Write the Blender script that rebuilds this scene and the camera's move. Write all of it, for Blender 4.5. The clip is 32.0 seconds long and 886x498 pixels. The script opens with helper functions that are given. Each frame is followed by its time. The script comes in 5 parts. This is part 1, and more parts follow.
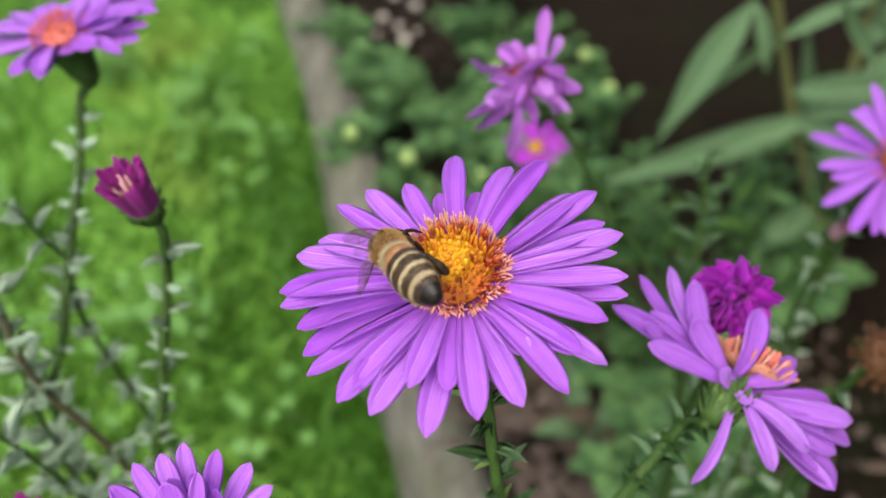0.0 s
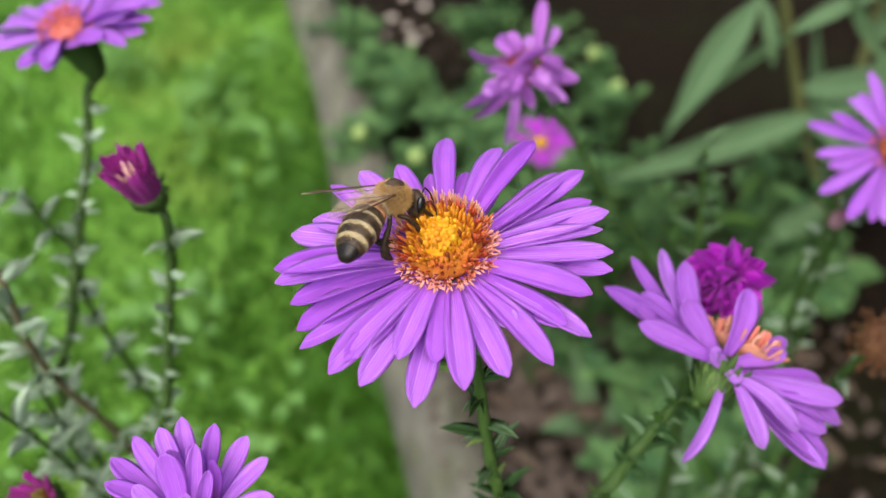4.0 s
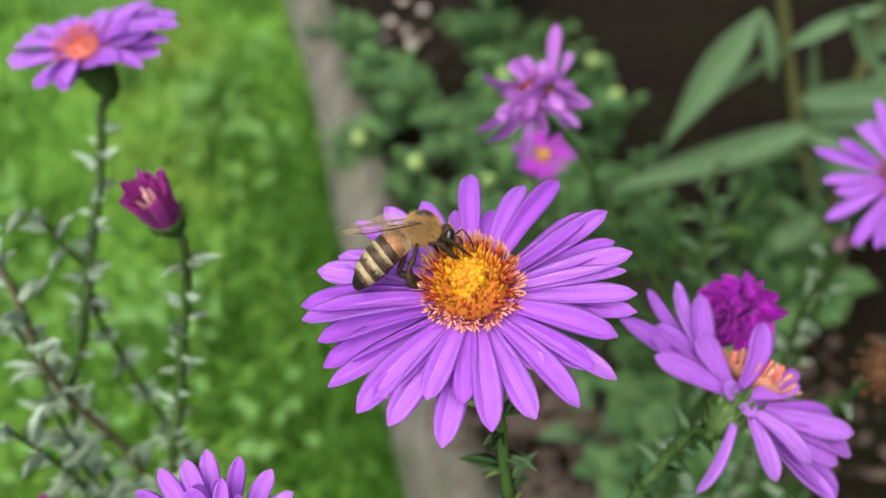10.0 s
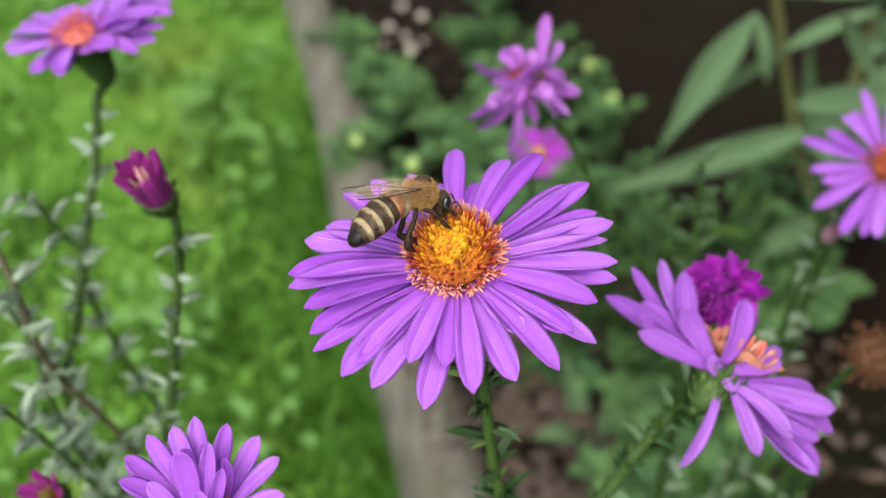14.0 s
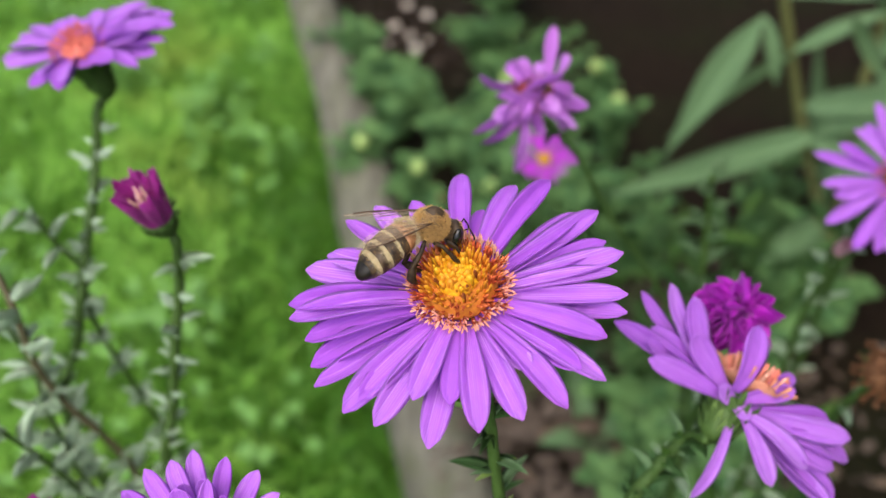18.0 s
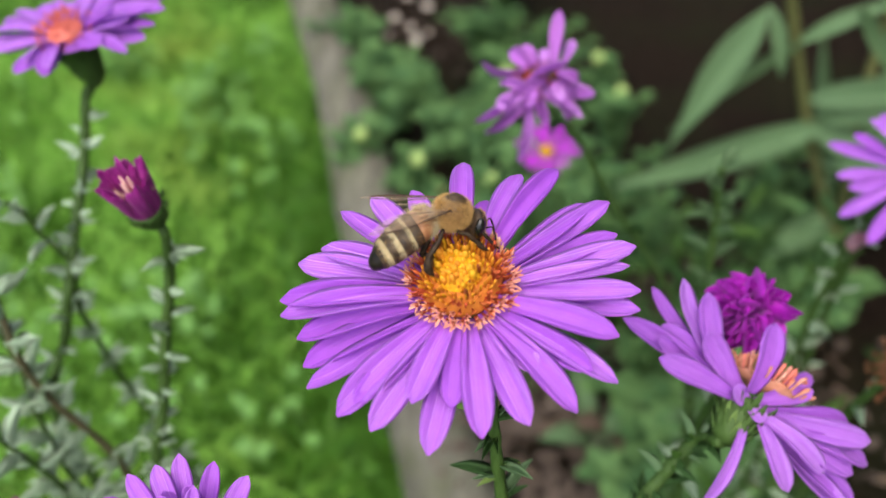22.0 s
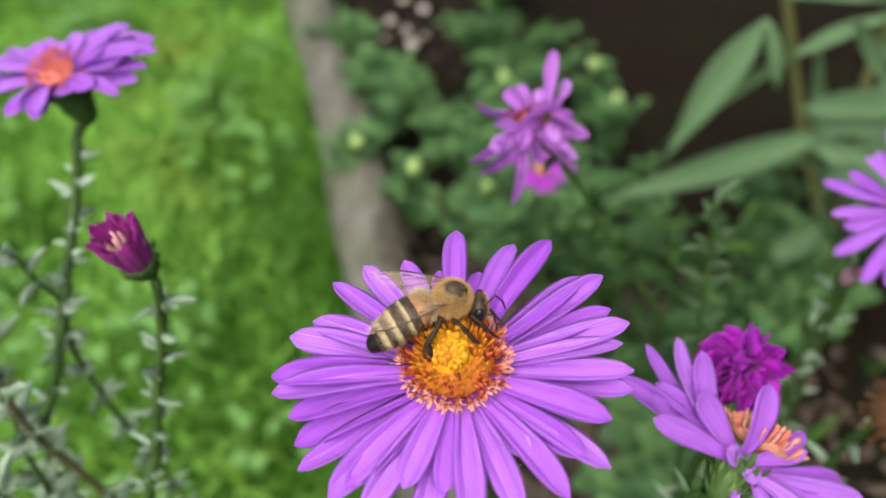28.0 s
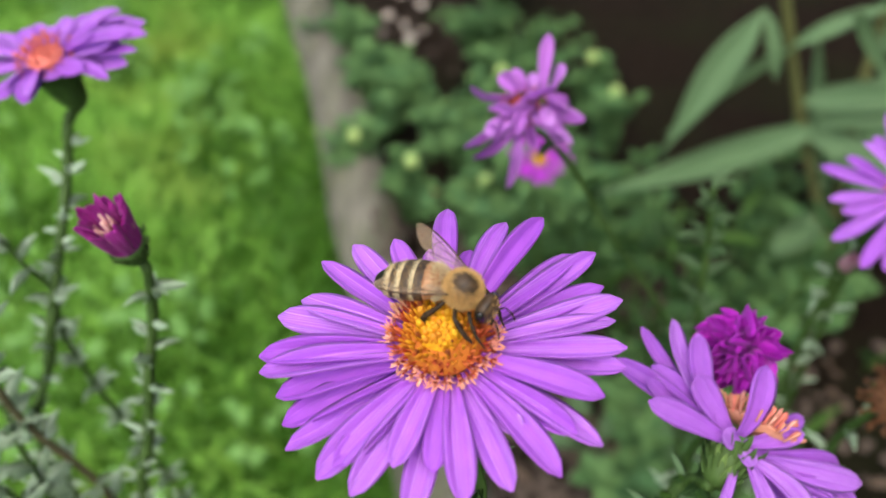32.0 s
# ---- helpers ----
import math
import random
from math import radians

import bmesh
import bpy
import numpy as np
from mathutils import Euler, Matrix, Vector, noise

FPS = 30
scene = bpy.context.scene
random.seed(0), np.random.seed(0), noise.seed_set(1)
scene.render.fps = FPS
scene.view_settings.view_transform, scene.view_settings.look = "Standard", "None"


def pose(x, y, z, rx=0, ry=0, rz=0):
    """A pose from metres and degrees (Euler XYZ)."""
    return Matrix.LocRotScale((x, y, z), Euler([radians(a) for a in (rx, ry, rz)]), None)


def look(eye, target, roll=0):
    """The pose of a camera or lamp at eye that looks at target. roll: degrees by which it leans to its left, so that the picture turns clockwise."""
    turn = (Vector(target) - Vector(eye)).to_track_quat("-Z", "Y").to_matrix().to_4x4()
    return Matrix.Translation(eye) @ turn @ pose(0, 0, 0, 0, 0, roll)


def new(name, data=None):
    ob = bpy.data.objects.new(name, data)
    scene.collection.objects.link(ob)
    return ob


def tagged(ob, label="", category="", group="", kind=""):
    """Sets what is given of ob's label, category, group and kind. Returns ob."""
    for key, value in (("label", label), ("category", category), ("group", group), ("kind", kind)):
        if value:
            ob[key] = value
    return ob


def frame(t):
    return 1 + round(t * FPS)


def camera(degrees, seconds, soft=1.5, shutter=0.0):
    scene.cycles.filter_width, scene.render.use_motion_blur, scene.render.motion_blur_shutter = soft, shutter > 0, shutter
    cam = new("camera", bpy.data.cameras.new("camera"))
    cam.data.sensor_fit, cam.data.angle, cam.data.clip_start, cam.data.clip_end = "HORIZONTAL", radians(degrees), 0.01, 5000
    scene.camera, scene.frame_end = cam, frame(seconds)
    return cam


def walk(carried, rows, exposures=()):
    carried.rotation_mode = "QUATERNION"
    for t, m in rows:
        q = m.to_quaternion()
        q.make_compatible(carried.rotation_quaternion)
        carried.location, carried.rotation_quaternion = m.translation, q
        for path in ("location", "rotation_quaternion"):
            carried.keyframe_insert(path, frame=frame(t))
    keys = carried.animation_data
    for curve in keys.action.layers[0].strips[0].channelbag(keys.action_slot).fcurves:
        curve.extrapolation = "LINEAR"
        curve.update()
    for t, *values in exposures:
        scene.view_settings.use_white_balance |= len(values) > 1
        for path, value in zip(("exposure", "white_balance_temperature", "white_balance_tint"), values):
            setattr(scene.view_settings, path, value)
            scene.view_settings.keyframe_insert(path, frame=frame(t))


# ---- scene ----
cam = camera(60.0, 32.0, soft=1.4)
PATH = [
    (0.0, (0.00151, -0.05797, 0.36505), (0.00206, 0.01267, 0.29426), -0.044),
    (0.5, (0.00230, -0.05814, 0.36551), (0.00267, 0.01251, 0.29474), -0.263),
    (1.0, (0.00290, -0.05833, 0.36580), (0.00304, 0.01233, 0.29504), -0.416),
    (1.5, (0.00351, -0.05854, 0.36601), (0.00341, 0.01211, 0.29524), -0.579),
    (2.0, (0.00428, -0.05903, 0.36589), (0.00380, 0.01167, 0.29517), -0.908),
    (2.5, (0.00466, -0.05971, 0.36543), (0.00392, 0.01104, 0.29476), -1.139),
    (3.0, (0.00471, -0.06040, 0.36498), (0.00378, 0.01038, 0.29434), -1.290),
    (3.5, (0.00451, -0.06102, 0.36462), (0.00349, 0.00984, 0.29406), -1.267),
    (5.5, (0.00137, -0.06155, 0.36470), (0.00074, 0.00929, 0.29412), -0.565),
    (6.0, (0.00100, -0.06135, 0.36486), (0.00048, 0.00953, 0.29433), -0.447),
    (6.5, (0.00073, -0.06118, 0.36515), (0.00030, 0.00970, 0.29460), -0.319),
    (7.0, (0.00007, -0.06053, 0.36554), (-0.00008, 0.01027, 0.29491), -0.031),
    (7.5, (-0.00017, -0.06001, 0.36629), (-0.00015, 0.01072, 0.29560), 0.124),
    (8.0, (0.00007, -0.05964, 0.36702), (0.00008, 0.01114, 0.29637), 0.084),
    (8.5, (-0.00000, -0.05913, 0.36744), (0.00001, 0.01159, 0.29674), 0.041),
    (9.0, (0.00000, -0.05897, 0.36797), (0.00000, 0.01174, 0.29726), 0.000),
    (9.5, (0.00007, -0.05896, 0.36838), (0.00009, 0.01178, 0.29770), 0.043),
    (10.0, (0.00024, -0.05909, 0.36849), (0.00022, 0.01170, 0.29786), 0.066),
    (10.5, (0.00051, -0.05943, 0.36837), (0.00050, 0.01145, 0.29782), 0.103),
    (11.0, (0.00090, -0.06005, 0.36796), (0.00084, 0.01092, 0.29751), 0.071),
    (11.5, (0.00131, -0.06078, 0.36761), (0.00123, 0.01030, 0.29727), 0.008),
    (12.0, (0.00159, -0.06148, 0.36740), (0.00154, 0.00975, 0.29721), 0.071),
    (12.5, (0.00179, -0.06211, 0.36716), (0.00179, 0.00925, 0.29711), 0.150),
    (13.0, (0.00185, -0.06257, 0.36663), (0.00184, 0.00888, 0.29666), 0.206),
    (13.5, (0.00184, -0.06305, 0.36638), (0.00185, 0.00853, 0.29654), 0.243),
    (14.0, (0.00196, -0.06334, 0.36646), (0.00196, 0.00830, 0.29669), 0.268),
    (14.5, (0.00193, -0.06318, 0.36635), (0.00192, 0.00857, 0.29669), 0.279),
    (16.5, (0.00215, -0.06097, 0.36659), (0.00168, 0.01057, 0.29672), 0.087),
    (17.0, (0.00221, -0.06035, 0.36692), (0.00164, 0.01110, 0.29696), 0.013),
    (17.5, (0.00210, -0.05953, 0.36688), (0.00147, 0.01187, 0.29687), -0.058),
    (18.0, (0.00193, -0.05895, 0.36738), (0.00130, 0.01235, 0.29727), 0.019),
    (18.5, (0.00185, -0.05835, 0.36780), (0.00122, 0.01286, 0.29759), 0.074),
    (19.0, (0.00166, -0.05792, 0.36774), (0.00115, 0.01327, 0.29752), 0.203),
    (19.5, (0.00172, -0.05741, 0.36718), (0.00126, 0.01374, 0.29691), 0.230),
    (20.0, (0.00177, -0.05708, 0.36644), (0.00133, 0.01401, 0.29611), 0.215),
    (20.5, (0.00193, -0.05675, 0.36569), (0.00140, 0.01427, 0.29529), 0.129),
    (21.0, (0.00164, -0.05658, 0.36510), (0.00118, 0.01439, 0.29466), 0.217),
    (21.5, (0.00156, -0.05598, 0.36439), (0.00107, 0.01492, 0.29387), 0.222),
    (22.0, (0.00181, -0.05547, 0.36386), (0.00117, 0.01525, 0.29316), 0.122),
    (22.5, (0.00223, -0.05517, 0.36388), (0.00138, 0.01540, 0.29304), -0.039),
    (23.0, (0.00275, -0.05499, 0.36447), (0.00177, 0.01562, 0.29367), -0.157),
    (23.5, (0.00313, -0.05493, 0.36522), (0.00200, 0.01588, 0.29463), -0.299),
    (24.0, (0.00343, -0.05468, 0.36571), (0.00216, 0.01634, 0.29532), -0.415),
    (24.5, (0.00359, -0.05452, 0.36595), (0.00229, 0.01657, 0.29563), -0.431),
    (25.0, (0.00392, -0.05428, 0.36599), (0.00279, 0.01680, 0.29566), -0.278),
    (25.5, (0.00418, -0.05401, 0.36607), (0.00329, 0.01691, 0.29558), -0.149),
    (27.5, (0.00261, -0.05016, 0.36904), (0.00238, 0.02019, 0.29797), 0.331),
    (28.0, (0.00213, -0.04927, 0.36930), (0.00198, 0.02100, 0.29814), 0.431),
    (28.5, (0.00232, -0.04892, 0.36936), (0.00208, 0.02118, 0.29804), 0.378),
    (29.0, (0.00254, -0.04855, 0.36894), (0.00224, 0.02142, 0.29750), 0.299),
    (29.5, (0.00289, -0.04823, 0.36797), (0.00259, 0.02173, 0.29652), 0.161),
    (30.0, (0.00351, -0.04872, 0.36747), (0.00320, 0.02126, 0.29603), 0.086),
    (30.5, (0.00408, -0.04943, 0.36723), (0.00365, 0.02054, 0.29579), 0.092),
    (31.0, (0.00362, -0.04994, 0.36682), (0.00336, 0.02007, 0.29542), 0.337),
    (31.5, (0.00313, -0.05004, 0.36677), (0.00303, 0.01999, 0.29538), 0.428),
    (32.0, (0.00313, -0.04984, 0.36692), (0.00300, 0.02020, 0.29555), 0.258),
]
walk(cam, [(t, look(eye, aim, roll)) for t, eye, aim, roll in PATH], [(0.0, 0.54), (32.0, 0.54)])
# a phone lens with a small opening, focused on the near blossom
cam.data.dof.use_dof = True
cam.data.dof.focus_distance = 0.081
cam.data.dof.aperture_fstop = 16.5

# ---- light ----
SUN_UP, SUN_TURN = 64.0, 205.0
world = bpy.data.worlds.new("sky")
world.use_nodes = True
scene.world = world
sky = world.node_tree.nodes.new("ShaderNodeTexSky")
sky.sky_type = 'NISHITA'
sky.sun_disc = False
sky.sun_elevation, sky.sun_rotation = radians(SUN_UP), radians(SUN_TURN)
sky.air_density, sky.dust_density = 1.0, 4.0
back = world.node_tree.nodes["Background"]
back.inputs["Strength"].default_value = 0.15
world.node_tree.links.new(sky.outputs[0], back.inputs["Color"])
sun = new("sun", bpy.data.lights.new("sun", "SUN"))
sun.data.energy, sun.data.angle, sun.data.color = 1.9, radians(75), (1.0, 0.955, 0.88)
a, e = radians(SUN_TURN), radians(SUN_UP)
sun.matrix_world = look((math.sin(a) * math.cos(e) * 5, math.cos(a) * math.cos(e) * 5, math.sin(e) * 5), (0, 0, 0))


# ---- materials ----
def material(name):
    m = bpy.data.materials.new(name)
    m.use_nodes = True
    nt = m.node_tree
    return m, nt, nt.nodes["Principled BSDF"], nt.links.new


def node(nt, kind, **values):
    n = nt.nodes.new(kind)
    for key, value in values.items():
        n.inputs[key.replace("_", " ")].default_value = value
    return n


def ramp(nt, fac, stops):
    n = nt.nodes.new("ShaderNodeValToRGB")
    while len(n.color_ramp.elements) < len(stops):
        n.color_ramp.elements.new(0.5)
    for el, (at, col) in zip(n.color_ramp.elements, stops):
        el.position, el.color = at, (*col, 1)
    nt.links.new(fac, n.inputs["Fac"])
    return n.outputs["Color"]


def mixed(nt, fac, a, b, mode="MIX"):
    n = nt.nodes.new("ShaderNodeMix")
    n.data_type, n.blend_type = "RGBA", mode
    for value, socket in ((fac, n.inputs[0]), (a, n.inputs[6]), (b, n.inputs[7])):
        if isinstance(value, bpy.types.NodeSocket):
            nt.links.new(value, socket)
        elif isinstance(value, (int, float)):
            socket.default_value = value
        else:
            socket.default_value = (*value, 1)
    return n.outputs[2]


def coords(nt, space="Object", scale=(1, 1, 1)):
    tc, mp = nt.nodes.new("ShaderNodeTexCoord"), nt.nodes.new("ShaderNodeMapping")
    mp.inputs["Scale"].default_value = scale
    nt.links.new(tc.outputs[space], mp.inputs["Vector"])
    return mp.outputs["Vector"]


def noisy(nt, vec, scale, detail=4.0, rough=0.55):
    n = node(nt, "ShaderNodeTexNoise", Scale=scale, Detail=detail, Roughness=rough)
    nt.links.new(vec, n.inputs["Vector"])
    return n.outputs["Fac"]


def bumped(nt, bsdf, height, strength, distance):
    b = node(nt, "ShaderNodeBump", Strength=strength, Distance=distance)
    nt.links.new(height, b.inputs["Height"])
    nt.links.new(b.outputs["Normal"], bsdf.inputs["Normal"])


def spread(nt, which="Object"):
    """A random number for each object, or for each loose piece of a mesh."""
    if which == "Object":
        return nt.nodes.new("ShaderNodeObjectInfo").outputs["Random"]
    return nt.nodes.new("ShaderNodeNewGeometry").outputs["Random Per Island"]


def translucent(m, nt, bsdf, colour, amount):
    """Lets part of the light shine through thin tissue."""
    t = nt.nodes.new("ShaderNodeBsdfTranslucent")
    mix = nt.nodes.new("ShaderNodeMixShader")
    mix.inputs[0].default_value = amount
    nt.links.new(colour, t.inputs["Color"])
    nt.links.new(bsdf.outputs[0], mix.inputs[1])
    nt.links.new(t.outputs[0], mix.inputs[2])
    nt.links.new(mix.outputs[0], nt.nodes["Material Output"].inputs["Surface"])


def petal_material(name, base, pale, deep, tip_pale=0.35):
    """Ray tissue: fine lengthwise veins with highlights painted in, paler towards the tip, each ray a little different.
    """
    m, nt, bsdf, link = material(name)
    veins = noisy(nt, coords(nt, scale=(0.6, 26, 1)), 1.0, 3)
    # the pale streaks are veins and also stand in for highlights
    col = ramp(nt, veins, [(0.28, deep), (0.48, base), (0.68, pale)])
    sep = nt.nodes.new("ShaderNodeSeparateXYZ")
    link(coords(nt), sep.inputs[0])
    along = node(nt, "ShaderNodeMapRange", From_Min=0.1, From_Max=1.1, To_Min=0.0, To_Max=tip_pale)
    link(sep.outputs["X"], along.inputs["Value"])
    col = mixed(nt, along.outputs[0], col, pale)
    col = mixed(nt, spread(nt), col, mixed(nt, 0.35, base, deep))
    blot = ramp(nt, noisy(nt, coords(nt), 5, 3), [(0.35, (0.88, 0.88, 0.92)), (0.65, (1, 1, 1))])
    col = mixed(nt, 1.0, col, blot, "MULTIPLY")
    link(col, bsdf.inputs["Base Color"])
    bsdf.inputs["Roughness"].default_value = 0.5
    bsdf.inputs["Specular IOR Level"].default_value = 0.35
    bsdf.inputs["Sheen Weight"].default_value = 0.1
    bumped(nt, bsdf, veins, 0.18, 0.01)
    translucent(m, nt, bsdf, col, 0.28)
    return m


def green_material(name, stops, which="Object", rough=0.55, through_leaf=0.25, scale=(4, 18, 4), bump=0.3):
    m, nt, bsdf, link = material(name)
    col = ramp(nt, noisy(nt, coords(nt, scale=scale), 1.0, 4), [(0.3, stops[0]), (0.7, stops[1])])
    col = mixed(nt, spread(nt, which), col, stops[2])
    link(col, bsdf.inputs["Base Color"])
    bsdf.inputs["Roughness"].default_value = rough
    bsdf.inputs["Specular IOR Level"].default_value = 0.25
    bumped(nt, bsdf, noisy(nt, coords(nt, scale=scale), 2.0, 4), bump, 0.01)
    if through_leaf:
        translucent(m, nt, bsdf, col, through_leaf)
    return m


def plain_material(name, stops, scale=400.0, rough=0.5, spec=0.4, bump=0.2, depth=0.0002, which=None, space="Object"):
    m, nt, bsdf, link = material(name)
    n = noisy(nt, coords(nt, space), scale, 5)
    col = ramp(nt, n, [(0.3, stops[0]), (0.7, stops[1])])
    if which:
        col = mixed(nt, spread(nt, which), col, stops[2])
    link(col, bsdf.inputs["Base Color"])
    bsdf.inputs["Roughness"].default_value = rough
    bsdf.inputs["Specular IOR Level"].default_value = spec
    bumped(nt, bsdf, n, bump, depth)
    return m


LILAC = petal_material("lilac_ray", (0.485, 0.115, 0.765), (0.73, 0.37, 0.91), (0.365, 0.055, 0.635))
FADED = petal_material("faded_lilac_ray", (0.455, 0.128, 0.715), (0.655, 0.34, 0.86), (0.345, 0.066, 0.575))
MAUVE = petal_material("mauve_ray", (0.58, 0.20, 0.74), (0.78, 0.44, 0.88), (0.44, 0.09, 0.52))
MAGENTA = petal_material("magenta_ray", (0.62, 0.016, 0.66), (0.74, 0.06, 0.80), (0.42, 0.008, 0.46), 0.2)
CRIMSON = petal_material("crimson_ray", (0.58, 0.025, 0.42), (0.74, 0.14, 0.62), (0.40, 0.012, 0.27), 0.3)
YELLOW = plain_material("yellow_floret", ((0.62, 0.30, 0.01), (0.80, 0.47, 0.02), (0.66, 0.25, 0.02)), 900, 0.55, 0.3, 0.3, 0.0001, "Object")
ORANGE = plain_material("orange_floret", ((0.62, 0.145, 0.04), (0.79, 0.26, 0.07), (0.58, 0.10, 0.04)), 900, 0.55, 0.3, 0.3, 0.0001, "Object")
PEACH = plain_material("peach_lobe", ((0.80, 0.32, 0.22), (0.90, 0.54, 0.41), (0.78, 0.28, 0.22)), 900, 0.5, 0.3, 0.2, 0.0001, "Object")
SALMON = plain_material("salmon_floret", ((0.55, 0.19, 0.12), (0.74, 0.36, 0.24), (0.62, 0.24, 0.15)), 900, 0.6, 0.2, 0.3, 0.0001, "Object")
PALE = plain_material("pale_stamen", ((0.70, 0.36, 0.34), (0.85, 0.58, 0.48), (0.8, 0.45, 0.42)), 900, 0.5, 0.3, 0.2, 0.0001, "Object")
DEEP = plain_material("deep_orange_tube", ((0.45, 0.07, 0.03), (0.68, 0.15, 0.06), (0.52, 0.08, 0.04)), 900, 0.6, 0.2, 0.3, 0.0001, "Object")
WINE = plain_material("wine_disc", ((0.22, 0.03, 0.025), (0.46, 0.09, 0.06)), 900, 0.65, 0.2, 0.5, 0.0003)
RUST = plain_material("rust_disc", ((0.20, 0.04, 0.015), (0.42, 0.12, 0.03)), 700, 0.7, 0.2, 0.5, 0.0003)
GOLD = plain_material("gold_disc", ((0.56, 0.26, 0.01), (0.78, 0.44, 0.015)), 1800, 0.6, 0.2, 0.6, 0.0003)
WARM = plain_material("amber_disc", ((0.50, 0.14, 0.025), (0.72, 0.27, 0.035)), 1100, 0.65, 0.2, 0.6, 0.0003)
CORAL = plain_material("coral_disc", ((0.62, 0.13, 0.10), (0.82, 0.28, 0.21), (0.70, 0.18, 0.13)), 800, 0.6, 0.3, 0.3, 0.0002, "Object")
DRY = plain_material("dry_brown", ((0.08, 0.035, 0.018), (0.24, 0.12, 0.06), (0.16, 0.07, 0.03)), 500, 0.8, 0.2, 0.5, 0.0003, "Object")
STEM = green_material("green_stem", ((0.035, 0.075, 0.015), (0.075, 0.14, 0.03), (0.05, 0.10, 0.022)), through_leaf=0, scale=(300, 300, 60))
BROWN_STEM = green_material("brown_stem", ((0.09, 0.10, 0.03), (0.17, 0.18, 0.06), (0.12, 0.13, 0.045)), through_leaf=0, scale=(300, 300, 60))
CALYX = green_material("green_bract", ((0.05, 0.11, 0.025), (0.10, 0.18, 0.045), (0.07, 0.13, 0.03)), through_leaf=0.1)
LEAF = green_material("grey_green_leaf", ((0.34, 0.49, 0.31), (0.58, 0.71, 0.53), (0.48, 0.63, 0.45)), rough=0.4, through_leaf=0.15)
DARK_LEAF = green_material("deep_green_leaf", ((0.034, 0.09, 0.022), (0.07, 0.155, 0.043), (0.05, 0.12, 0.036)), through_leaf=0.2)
BROAD_LEAF = green_material("lance_leaf_green", ((0.11, 0.21, 0.09), (0.175, 0.29, 0.14), (0.14, 0.245, 0.115)), through_leaf=0.2, scale=(3, 8, 3))
WEED_LEAF = green_material("weed_leaf", ((0.03, 0.092, 0.034), (0.08, 0.19, 0.068), (0.15, 0.285, 0.09)), "Island", rough=0.7, through_leaf=0.2, scale=(60, 60, 60))
GRASS, nt, bsdf, link = material("grass_blade")
tuft_tone = ramp(nt, noisy(nt, coords(nt, scale=(26, 26, 26)), 1.0, 4), [(0.3, (0.11, 0.28, 0.03)), (0.7, (0.265, 0.55, 0.08))])
tuft_tone = mixed(nt, spread(nt, "Island"), tuft_tone, (0.285, 0.56, 0.09))
wide_tone = noisy(nt, coords(nt), 6.5, 3, 0.6)
tuft_tone = mixed(nt, ramp(nt, wide_tone, [(0.52, (0, 0, 0)), (0.68, (0.65, 0.65, 0.65))]), tuft_tone, (0.38, 0.48, 0.09))
tuft_tone = mixed(nt, ramp(nt, wide_tone, [(0.32, (0.6, 0.6, 0.6)), (0.46, (0, 0, 0))]), tuft_tone, (0.075, 0.22, 0.015))
link(tuft_tone, bsdf.inputs["Base Color"])
bsdf.inputs["Roughness"].default_value = 0.5
bsdf.inputs["Specular IOR Level"].default_value = 0.25
translucent(GRASS, nt, bsdf, tuft_tone, 0.3)
# darker green for blades by the log, with the shade there painted in
SHADED_GRASS = green_material("shaded_grass_blade", ((0.045, 0.15, 0.014), (0.11, 0.28, 0.03), (0.09, 0.22, 0.022)), "Island", rough=0.5, through_leaf=0.25, scale=(26, 26, 26))
CLOVER = green_material("clover_leaf", ((0.16, 0.36, 0.07), (0.29, 0.54, 0.16), (0.20, 0.42, 0.10)), "Island", through_leaf=0.3, scale=(30, 30, 30))

THIN_RED = plain_material("reddish_stem", ((0.075, 0.075, 0.035), (0.14, 0.115, 0.06)), 300, 0.6)
FUR = plain_material("tan_fur", ((0.34, 0.19, 0.06), (0.76, 0.52, 0.22), (0.58, 0.36, 0.13)), 3000, 0.8, 0.2, 0.0, 0.0001, "Island")
SKIN = plain_material("dark_thorax", ((0.12, 0.07, 0.028), (0.28, 0.18, 0.075)), 2500, 0.5, 0.4, 0.5, 0.0001)
PLATE = plain_material("black_brown_plate", ((0.014, 0.009, 0.006), (0.085, 0.052, 0.028)), 1300, 0.45, 0.3, 0.4, 0.00006)
AMBER = plain_material("amber_plate", ((0.25, 0.105, 0.04), (0.48, 0.23, 0.10)), 1500, 0.45, 0.5, 0.2, 0.00005)
TAIL = plain_material("black_tail", ((0.006, 0.005, 0.004), (0.022, 0.015, 0.010)), 1500, 0.33, 0.3, 0.3, 0.00004)
BAND_HAIR = plain_material("cream_hair", ((0.58, 0.48, 0.28), (0.80, 0.70, 0.46), (0.50, 0.40, 0.22)), 2500, 0.8, 0.2, 0.0, 0.0001, "Island")
BAND = plain_material("cream_hair_band", ((0.38, 0.30, 0.15), (0.70, 0.60, 0.38)), 2200, 0.8, 0.2, 0.6, 0.0001)
SHIELD = plain_material("bare_back", ((0.03, 0.019, 0.010), (0.085, 0.052, 0.026)), 1800, 0.55, 0.35, 0.5, 0.0001)
EYE = plain_material("black_eye", ((0.006, 0.005, 0.004), (0.012, 0.01, 0.008)), 6000, 0.18, 0.6, 0.3, 0.00003)
LEG = plain_material("dark_leg", ((0.010, 0.007, 0.005), (0.055, 0.033, 0.017)), 2500, 0.5, 0.2, 0.3, 0.00005)

